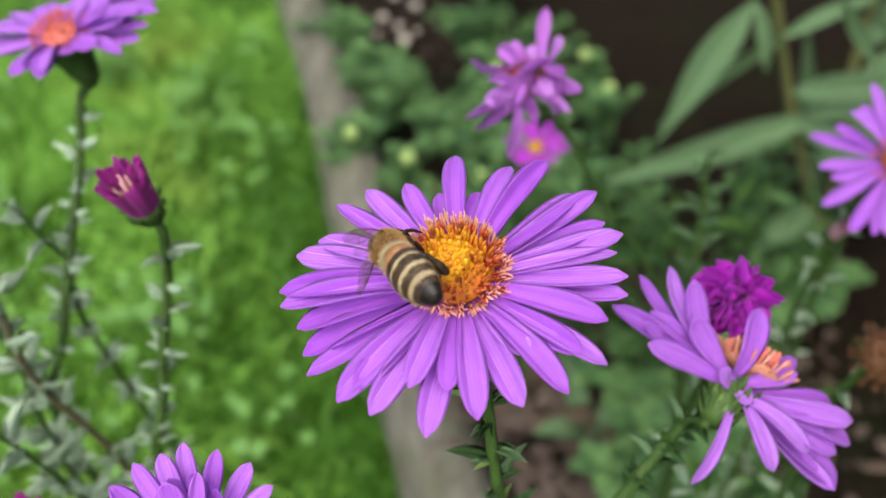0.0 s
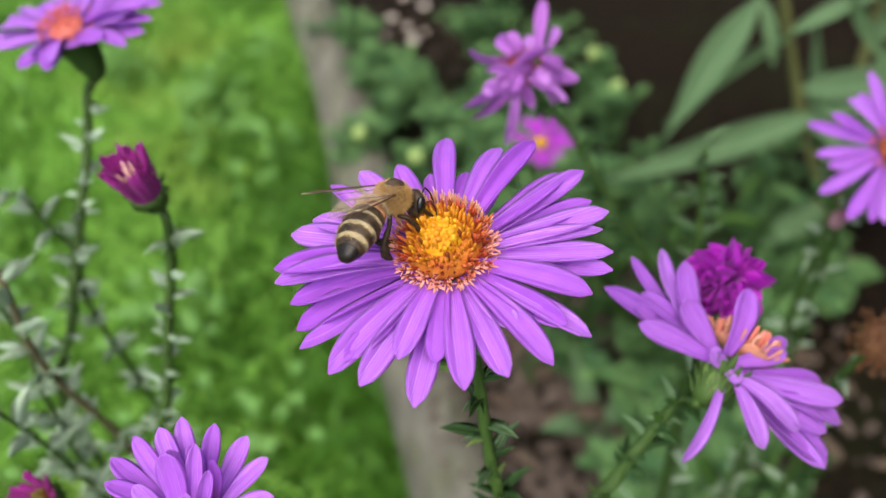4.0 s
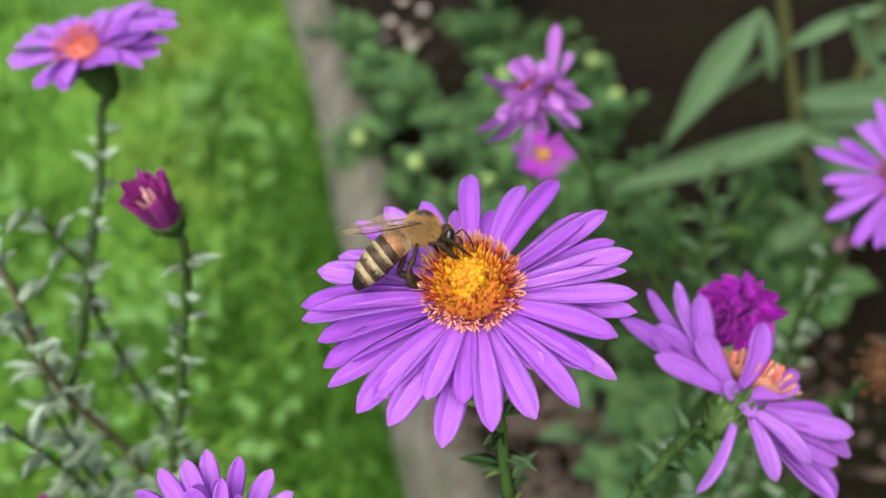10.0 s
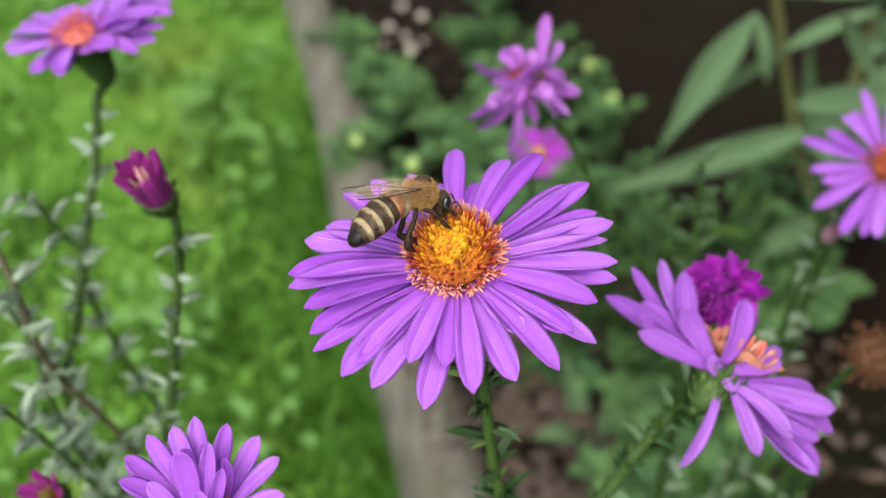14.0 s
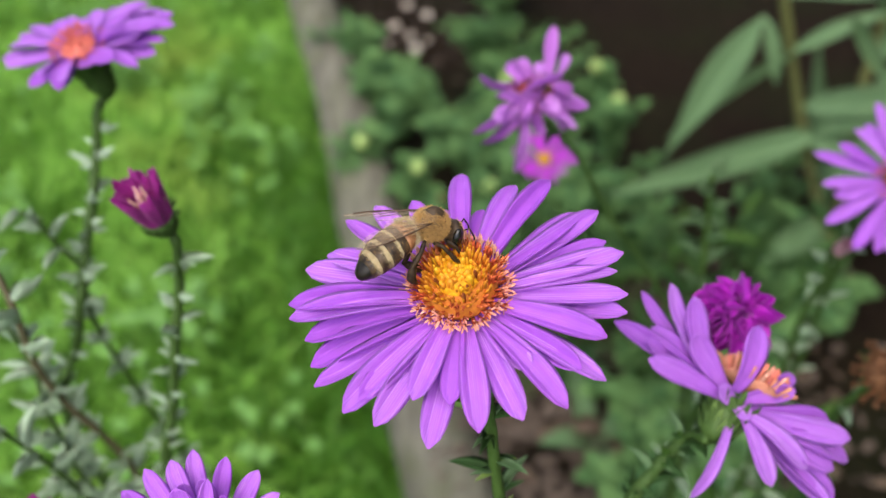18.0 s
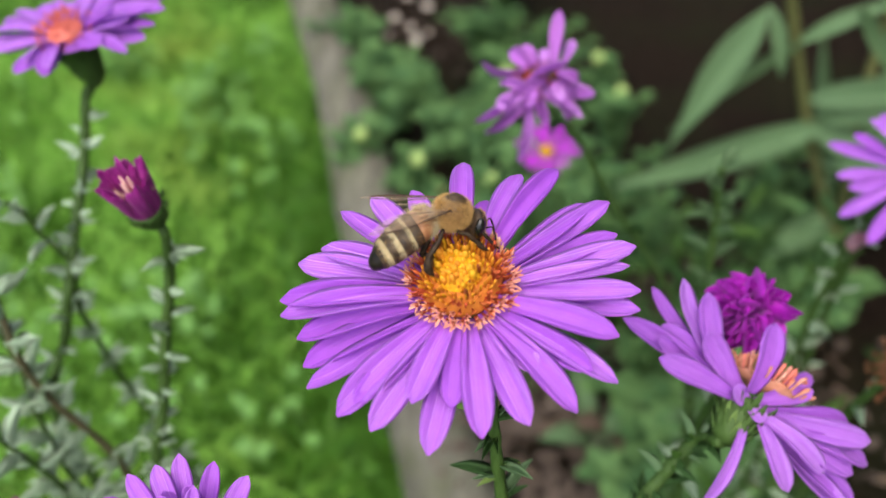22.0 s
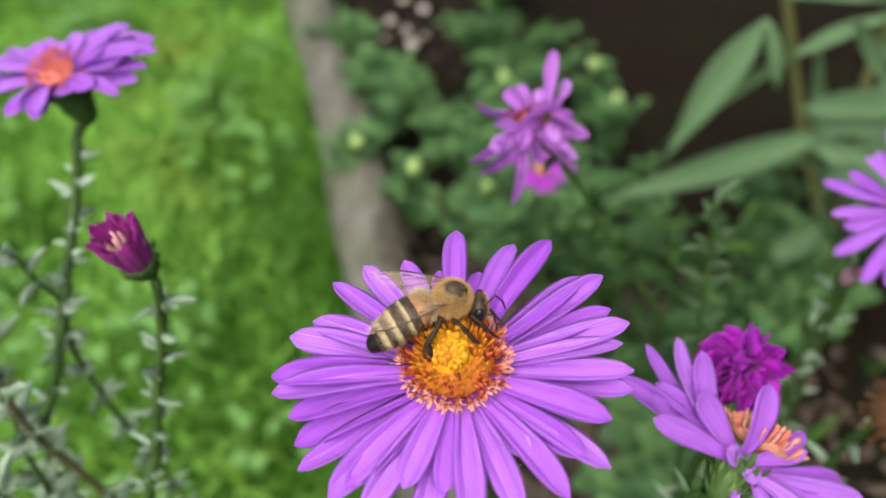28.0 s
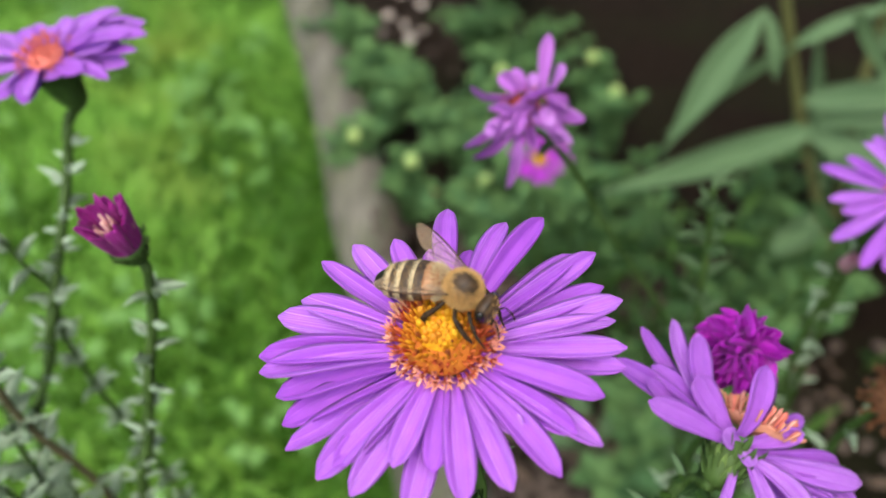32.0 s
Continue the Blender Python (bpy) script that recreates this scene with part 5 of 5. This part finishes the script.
def girth(s):
    """Half width of the abdomen at a share of its length."""
    knots = ((0, 0.8), (0.05, 1.26), (0.14, 1.58), (0.30, 1.80), (0.5, 1.82), (0.66, 1.64), (0.80, 1.30), (0.90, 0.95), (0.96, 0.68), (0.99, 0.36), (1.0, 0.1))
    for (a, ra), (b, rb) in zip(knots, knots[1:]):
        if s <= b:
            t = (s - a) / (b - a)
            return ra + (rb - ra) * (t * t * (3 - 2 * t) * 0.4 + t * 0.6)
    return 0.1


def abdomen_point(s, a, rr):
    return Vector((-7.5 * s * MM, rr * 1.16 * math.cos(a) * MM, (-0.45 * s - 0.86 * s * s + rr * 0.92 * math.sin(a)) * MM))


def abdomen_ring(s0, s1, mat, name, swell=1.0, steps=5, seg=36, ragged=0.0, seed=0):
    """One plate of the abdomen between two shares of its length; ragged: uneven edges, narrower towards the belly."""
    r = random.Random(seed)
    verts, faces = [], []
    jag = [(r.uniform(-1, 1), r.uniform(-1, 1)) for k in range(seg)]
    for i in range(steps + 1):
        t = i / steps
        for k in range(seg):
            a = 2 * math.pi * k / seg
            wide = 1.0 if not ragged else max(0.12, min(1.0, 0.75 + 0.6 * math.sin(a)))
            e0 = s0 + ragged * jag[k][0] * 0.4
            e1 = s0 + (s1 - s0) * wide + ragged * jag[k][1]
            s = min(1.0, max(0.0, e0 + (e1 - e0) * t))
            lip = 1 + 0.02 * t if not ragged else 1 + 0.012 * math.sin(math.pi * t)
            verts.append(abdomen_point(s, a, girth(s) * swell * lip))
    for i in range(steps):
        for k in range(seg):
            q = (k + 1) % seg
            faces.append((i * seg + k, i * seg + q, (i + 1) * seg + q, (i + 1) * seg + k))
    faces.append(tuple(range(seg))[::-1])
    faces.append(tuple(range(steps * seg, (steps + 1) * seg)))
    return mesh(name, verts, faces, mat)


def lying_hairs(s0, s1, count, length, seed, mat, low=-1.0, lift=0.35):
    """Short hairs lying back along the abdomen."""
    r = random.Random(seed)
    verts, faces = [], []
    while len(faces) < count:
        a, s = r.uniform(0, 2 * math.pi), r.uniform(s0, s1)
        if math.sin(a) < low:
            continue
        p = abdomen_point(s, a, girth(s) * 0.99)
        d = Vector((-1, lift * math.cos(a) + r.gauss(0, 0.25), lift * math.sin(a) + r.gauss(0, 0.25))).normalized() * length * r.uniform(0.6, 1.3) * MM
        w = Vector((0, -math.sin(a), math.cos(a))) * 0.02 * MM
        b = len(verts)
        verts += [p - w, p + w, p + d]
        faces.append((b, b + 1, b + 2))
    return mesh("fur", verts, faces, mat, False)


def wing_mesh(length, width, name):
    """A thin wing along x with a stiff front edge."""
    rows, cols = 16, 6
    verts, faces = [], []
    for i in range(rows + 1):
        x = i / rows
        front = 0.10 * math.sin(math.pi * x)
        back_edge = -(0.12 + 0.88 * math.sin(math.pi * min(1, 0.08 + x * 0.84)) ** 1.1 * (0.35 + 0.65 * x))
        if x > 0.8:
            k = math.sqrt(max(0, 1 - ((x - 0.8) / 0.2) ** 2))
            front, back_edge = front * k - 0.25 * (1 - k), back_edge * k - 0.25 * (1 - k)
        for j in range(cols + 1):
            t = j / cols
            verts.append((x * length * MM, (front + (back_edge - front) * t) * width * MM, (0.25 * math.sin(x * 3) * 0.3 + 0.06 * math.sin(t * 9 + x * 7)) * MM))
    c = cols + 1
    for i in range(rows):
        for j in range(cols):
            faces.append((i * c + j, (i + 1) * c + j, (i + 1) * c + j + 1, i * c + j + 1))
    return mesh(name, verts, faces, WING)


def vein_mesh(length, width):
    lines = [[(0, 0, 0), (0.35, 0.08, 0.02), (0.7, 0.08, 0.02), (0.93, -0.06, 0)], [(0, -0.04, 0), (0.3, -0.12, 0.02), (0.6, -0.3, 0), (0.9, -0.45, 0)],
             [(0.3, -0.12, 0.02), (0.6, -0.08, 0.02), (0.95, -0.22, 0)], [(0.05, -0.06, 0), (0.3, -0.35, 0), (0.62, -0.72, 0)], [(0.55, 0.07, 0.02), (0.6, -0.3, 0), (0.5, -0.6, 0)]]
    pieces = []
    for i, l in enumerate(lines):
        pts = smooth_line([(x * length * MM, y * width * MM, (z + 0.07) * MM) for x, y, z in l], 4)
        pieces.append(tube(pts, [(0.08 if i == 0 else 0.034) * MM] * len(pts), 5))
    return mesh("vein", *gather(pieces), VEIN)


def leg_mesh(points, radii, name):
    pts = [Vector(p) * MM for p in points]
    line, rs = [], []
    for i in range(len(pts) - 1):
        for k in range(4):
            t = k / 4
            line.append(pts[i].lerp(pts[i + 1], t))
            belly = 1 + 0.25 * math.sin(math.pi * t)
            rs.append((radii[i] + (radii[i + 1] - radii[i]) * t) * belly * MM)
    line.append(pts[-1])
    rs.append(radii[-1] * MM)
    return mesh(name, *tube(line, rs, 8), LEG)


MOVING = {}


def honey_bee():
    bee = thing("honey_bee", (0, 0, 0), "honey bee with tan furry thorax and cream-banded abdomen", "bee")
    part("thorax", ball((0, 0, 0), 1.8, 1.73, 1.73, SKIN, "thorax"), bee)
    part("fur", fur((0, 0, 0), (1.85, 1.78, 1.78), 9000, 0.42, 1, FUR, keep=lambda v: v.z < 0.3 or (v.x * 997) % 1 < 0.05 + max(0.0, (v.y / 0.72) ** 2 + ((v.x - 0.2) / 0.74) ** 2 - 0.35)), bee, label="tan thorax fur", kind="stuff")
    part("back_shield", ball((0.3, 0, 0.2), 1.45, 1.32, 1.72, SHIELD, "back_shield", rough=0.03), bee, label="bare black-brown back")
    head = part("head", ball((2.75, 0, -0.75), 0.95, 1.65, 1.55, PLATE, "head"), bee, Matrix.Translation((-0.00012, 0, -0.00015)) @ Matrix.Rotation(radians(18), 4, "Y"))
    part("fur", fur((2.75, 0, -0.7), (0.95, 1.6, 1.5), 420, 0.28, 2, FUR, keep=lambda v: v.x > 0.15 and abs(v.y) < 0.6), head, kind="stuff")
    for s in (-1, 1):
        part("eye", ball((2.75, s * 1.22, -0.6), 0.55, 0.48, 1.05, EYE, "eye"), head, label="glossy black compound eye")
        MOVING["antenna", s] = part("antenna", leg_mesh([(3.5, s * 0.45, -0.6), (4.2, s * 0.9, 0.0), (4.9, s * 1.1, -0.9), (5.3, s * 1.15, -2.1)], [0.08, 0.07, 0.085, 0.07], "antenna"), head)
    part("tongue", leg_mesh([(3.1, 0, -1.9), (3.5, 0, -2.8), (3.5, 0, -3.8)], [0.28, 0.18, 0.08], "tongue"), head)
    body = part("abdomen", abdomen_ring(0.0, 0.235, AMBER, "abdomen"), bee, label="amber first ring of the abdomen")
    MOVING["abdomen"] = body
    part("plate", abdomen_ring(0.225, 0.36, PLATE, "plate", 1.0), body)
    for a, b, c in ((0.35, 0.395, 0.54), (0.53, 0.595, 0.71), (0.70, 0.765, 0.85)):
        part("plate", abdomen_ring(a, c, PLATE, "plate", 1.004), body)
        part("hair_band", abdomen_ring(a, b, BAND, "hair_band", 1.012, ragged=0.018, seed=int(a * 100)), body, label="cream hair band")
        part("fur", lying_hairs(a - 0.01, b - 0.005, 750, 0.42, int(a * 200), BAND_HAIR, -0.6), body, kind="stuff")
    part("plate", abdomen_ring(0.84, 1.0, TAIL, "plate", 1.0, 9), body, label="glossy black tail end")
    part("fur", fur((-0.75, 0, 0), (1.15, 1.62, 1.52), 3000, 0.5, 4, BAND_HAIR, keep=lambda v: v.x > -0.8), body, label="cream fur at the waist", kind="stuff")
    part("fur", lying_hairs(0.06, 0.80, 1500, 0.34, 6, FUR), body, kind="stuff")
    for s in (-1, 1):
        hind = [(-1.2, -1.3, -1.0), (-1.9, -2.0, -1.9), (-2.9, -2.5, -2.8), (-3.3, -2.6, -4.3), (-2.6, -2.6, -5.2)] if s < 0 else [(-1.0, 0.8, -1.5), (-1.9, 1.0, -2.6), (-3.0, 0.7, -4.3), (-1.8, 0.6, -5.1), (-0.6, 0.5, -5.6)]
        legs = (([(1.4, s * 0.9, -1.5), (2.2, s * 1.6, -1.9), (2.9, s * 1.7, -3.0), (3.4, s * 1.5, -3.8), (3.9, s * 1.4, -4.4)], [0.18, 0.16, 0.16, 0.11, 0.05]),
                ([(-0.2, s * 1.3, -1.5), (0.5, s * 2.3, -1.6), (1.2, s * 2.4, -2.7), (1.6, s * 2.3, -3.5), (2.2, s * 2.2, -4.1)], [0.19, 0.19, 0.22, 0.24, 0.06]),
                (hind, [0.18, 0.23, 0.28, 0.47, 0.07]))
        for i, (pts, radii) in enumerate(legs):
            MOVING["leg", s, i] = part("leg", leg_mesh(pts, radii, "leg"), bee)
        wing = part("wing", wing_mesh(8.2, 2.4 * -s, "wing"), bee, label="clear brownish veined wing")
        part("vein", vein_mesh(7.8, 2.4 * -s), wing, kind="stuff")
        hind = part("hind_wing", wing_mesh(5.4, 1.8 * -s, "hind_wing"), wing, Matrix.Translation((-0.6 * MM, s * 1.0 * MM, -0.25 * MM)) @ Matrix.Rotation(s * 0.10, 4, "Z"))
        MOVING[s] = wing
    return bee


BEE = honey_bee()


def wing_pose(s, out, up, roll=0):
    """Wing root on the thorax; out: degrees away from the body's line, up: degrees raised."""
    d = Vector((-math.cos(radians(out)) * math.cos(radians(up)), s * math.sin(radians(out)) * math.cos(radians(up)), math.sin(radians(up))))
    root = Vector((-0.3, s * 1.6, 0.9)) * MM
    m, _ = frame_of(root, root + d, (0.2, 0.3 * s, 1))
    return m @ Matrix.Rotation(radians(roll), 4, "X")


def motions():
    walk(BEE, [
        (0.0, pose(-0.00345, -0.00531, 0.31240, -62.3, 25.9, 109.2)),
        (1.0, pose(-0.00313, -0.00549, 0.31240, -51.7, 21.6, 102.2)),
        (2.0, pose(-0.00286, -0.00477, 0.31260, -33.5, 0.8, 89.3)),
        (3.0, pose(-0.00239, -0.00165, 0.31338, -9.0, -13.7, 41.4)),
        (3.5, pose(-0.00197, -0.00215, 0.31331, -11.6, -7.0, 33.1)),
        (5.5, pose(-0.00223, -0.00197, 0.31312, -22.1, 6.7, 30.9)),
        (6.0, pose(-0.00182, -0.00179, 0.31321, -25.1, 6.1, 26.6)),
        (7.0, pose(-0.00191, -0.00142, 0.31328, -28.2, -1.1, 23.2)),
        (8.0, pose(-0.00215, -0.00086, 0.31338, -30.6, -2.8, 20.5)),
        (9.0, pose(-0.00182, -0.00100, 0.31339, -30.7, -3.6, 16.3)),
        (10.0, pose(-0.00196, -0.00081, 0.31342, -31.1, -3.7, 18.2)),
        (11.0, pose(-0.00217, -0.00128, 0.31328, -31.1, -4.2, 20.8)),
        (12.0, pose(-0.00137, -0.00110, 0.31342, -29.6, -2.1, 19.6)),
        (13.0, pose(-0.00110, -0.00118, 0.31344, -26.9, -2.0, 20.6)),
        (14.0, pose(-0.00054, -0.00058, 0.31365, -22.0, 2.0, 21.6)),
        (14.5, pose(-0.00002, -0.00105, 0.31360, -20.6, 2.9, 23.0)),
        (16.5, pose(0.00022, -0.00096, 0.31365, -19.3, 2.5, 20.6)),
        (17.0, pose(0.00062, -0.00083, 0.31373, -17.4, 2.7, 19.3)),
        (18.0, pose(0.00019, -0.00072, 0.31371, -14.4, -0.5, 17.9)),
        (19.0, pose(0.00141, -0.00060, 0.31389, -12.2, -0.9, 12.1)),
        (20.0, pose(0.00130, -0.00049, 0.31390, -13.1, -5.5, 17.3)),
        (21.0, pose(0.00143, -0.00049, 0.31391, -16.3, -4.1, 15.9)),
        (22.0, pose(0.00218, -0.00056, 0.31399, -17.5, -1.4, 13.1)),
        (23.0, pose(0.00199, -0.00002, 0.31409, -15.3, 1.2, 12.3)),
        (24.0, pose(0.00181, -0.00070, 0.31391, -18.5, 1.8, 13.5)),
        (25.0, pose(0.00158, -0.00063, 0.31390, -21.4, -0.2, 16.7)),
        (27.5, pose(0.00263, -0.00097, 0.31395, -3.0, -9.6, -1.4)),
        (28.0, pose(0.00293, -0.00118, 0.31394, -0.8, -11.0, -1.8)),
        (29.0, pose(0.00300, -0.00094, 0.31400, 1.0, -8.3, -6.8)),
        (30.0, pose(0.00404, -0.00154, 0.31399, 1.4, -8.7, -9.0)),
        (31.0, pose(0.00404, -0.00253, 0.31377, 6.2, -11.2, -21.1)),
        (32.0, pose(0.00493, -0.00288, 0.31380, 11.6, -7.7, -36.4)),
    ])
    walk(MOVING["abdomen"], [
        (0.0, pose(-0.0021, 0, -0.00015, 3.2, -12.2, -11.4)),
        (1.0, pose(-0.0021, 0, -0.00015, 1.7, -1.1, -9.1)),
        (2.0, pose(-0.0021, 0, -0.00015, -0.7, 11.5, 9.5)),
        (3.0, pose(-0.0021, 0, -0.00015, -9.1, -19.2, 26.7)),
        (3.5, pose(-0.0021, 0, -0.00015, -7.5, -3.6, 35.5)),
        (5.5, pose(-0.0021, 0, -0.00015, -7.0, -8.4, 28.2)),
        (6.0, pose(-0.0021, 0, -0.00015, -7.5, -12.4, 26.6)),
        (7.0, pose(-0.0021, 0, -0.00015, -7.5, -18.7, 22.5)),
        (8.0, pose(-0.0021, 0, -0.00015, -6.4, -14.3, 21.5)),
        (9.0, pose(-0.0021, 0, -0.00015, -0.8, -26.7, 2.1)),
        (10.0, pose(-0.0021, 0, -0.00015, -0.0, -23.7, 0.0)),
        (11.0, pose(-0.0021, 0, -0.00015, -6.2, -16.9, 19.6)),
        (12.0, pose(-0.0021, 0, -0.00015, -6.0, -15.2, 19.7)),
        (13.0, pose(-0.0021, 0, -0.00015, -3.6, -23.5, 9.6)),
        (14.0, pose(-0.0021, 0, -0.00015, -4.7, -13.1, 16.4)),
        (14.5, pose(-0.0021, 0, -0.00015, -5.1, -6.9, 21.8)),
        (16.5, pose(-0.0021, 0, -0.00015, -5.0, -7.9, 20.5)),
        (17.0, pose(-0.0021, 0, -0.00015, -5.2, -6.6, 22.2)),
        (18.0, pose(-0.0021, 0, -0.00015, -5.4, -9.7, 21.0)),
        (19.0, pose(-0.0021, 0, -0.00015, -3.8, -20.6, 10.9)),
        (20.0, pose(-0.0021, 0, -0.00015, -1.9, -15.2, 6.4)),
        (21.0, pose(-0.0021, 0, -0.00015, -4.7, -5.2, 21.5)),
        (22.0, pose(-0.0021, 0, -0.00015, -3.9, -17.3, 12.1)),
        (23.0, pose(-0.0021, 0, -0.00015, -4.2, -26.2, 10.6)),
        (24.0, pose(-0.0021, 0, -0.00015, -6.7, -9.9, 25.5)),
        (25.0, pose(-0.0021, 0, -0.00015, -6.2, -10.3, 23.6)),
        (27.5, pose(-0.0021, 0, -0.00015, -2.4, -14.8, 7.9)),
        (28.0, pose(-0.0021, 0, -0.00015, -6.3, -5.0, 28.4)),
        (29.0, pose(-0.0021, 0, -0.00015, -6.7, -4.3, 31.1)),
        (30.0, pose(-0.0021, 0, -0.00015, -3.9, -2.9, 19.4)),
        (31.0, pose(-0.0021, 0, -0.00015, -1.9, -10.4, 7.1)),
        (32.0, pose(-0.0021, 0, -0.00015, -2.8, 3.2, 18.9)),
    ])
    # time, degrees away from the body's line, degrees raised, roll
    for s, rows in ((-1, ((0, 5, 40, 0), (1, 5, 40, 0), (2, 8, 25, 0), (3.5, 16, 10, -4), (6, 12, 8, -12), (14, 12, 6, -12), (19, 13, -4, 4), (25, 13, -4, 4), (28, 16, -7, 8), (30, 16, -7, 8), (32, 18, -4, 8))),
                    (1, ((0, 12, 20, 10), (1, 14, 16, 10), (2, 20, 8, 20), (3.5, 20, 10, 0), (6, 10, 5, 0), (14, 10, 3, 0), (19, 12, 5, -10), (25, 14, 6, -10), (28, 18, 0, -30), (30, 22, 2, -26), (31, 18, 1, -28), (32, 21, 2, -26)))):
        walk(MOVING[s], [(t, wing_pose(s, o, u, q)) for t, o, u, q in rows])

    sway = random.Random(61)
    for key in MOVING:
        if isinstance(key, tuple):
            size = 7 if key[0] == "leg" else 10
            # early on the middle and hind leg of the disc's side reach out to it
            far = key[0] == "leg" and key[1] == -1 and key[2] > 0
            reach = [max(0.0, min(1.0, 3.0 - t)) if far else 0.0 for t in range(33)]
            # late, seen from above, the legs lean to the near side
            lift = [-15 * max(0.0, min(1.0, (t - 25) / 2)) if key[0] == "leg" else 0.0 for t in range(33)]
            walk(MOVING[key], [(t * 1.0, pose(0, 0, 0, 32 * g + lift[t] + (1 - g) * sway.uniform(-size, size) * 0.5, (1 - g) * sway.uniform(-size, size), (1 - g) * sway.uniform(-size, size))) for t, g in enumerate(reach)])


motions()
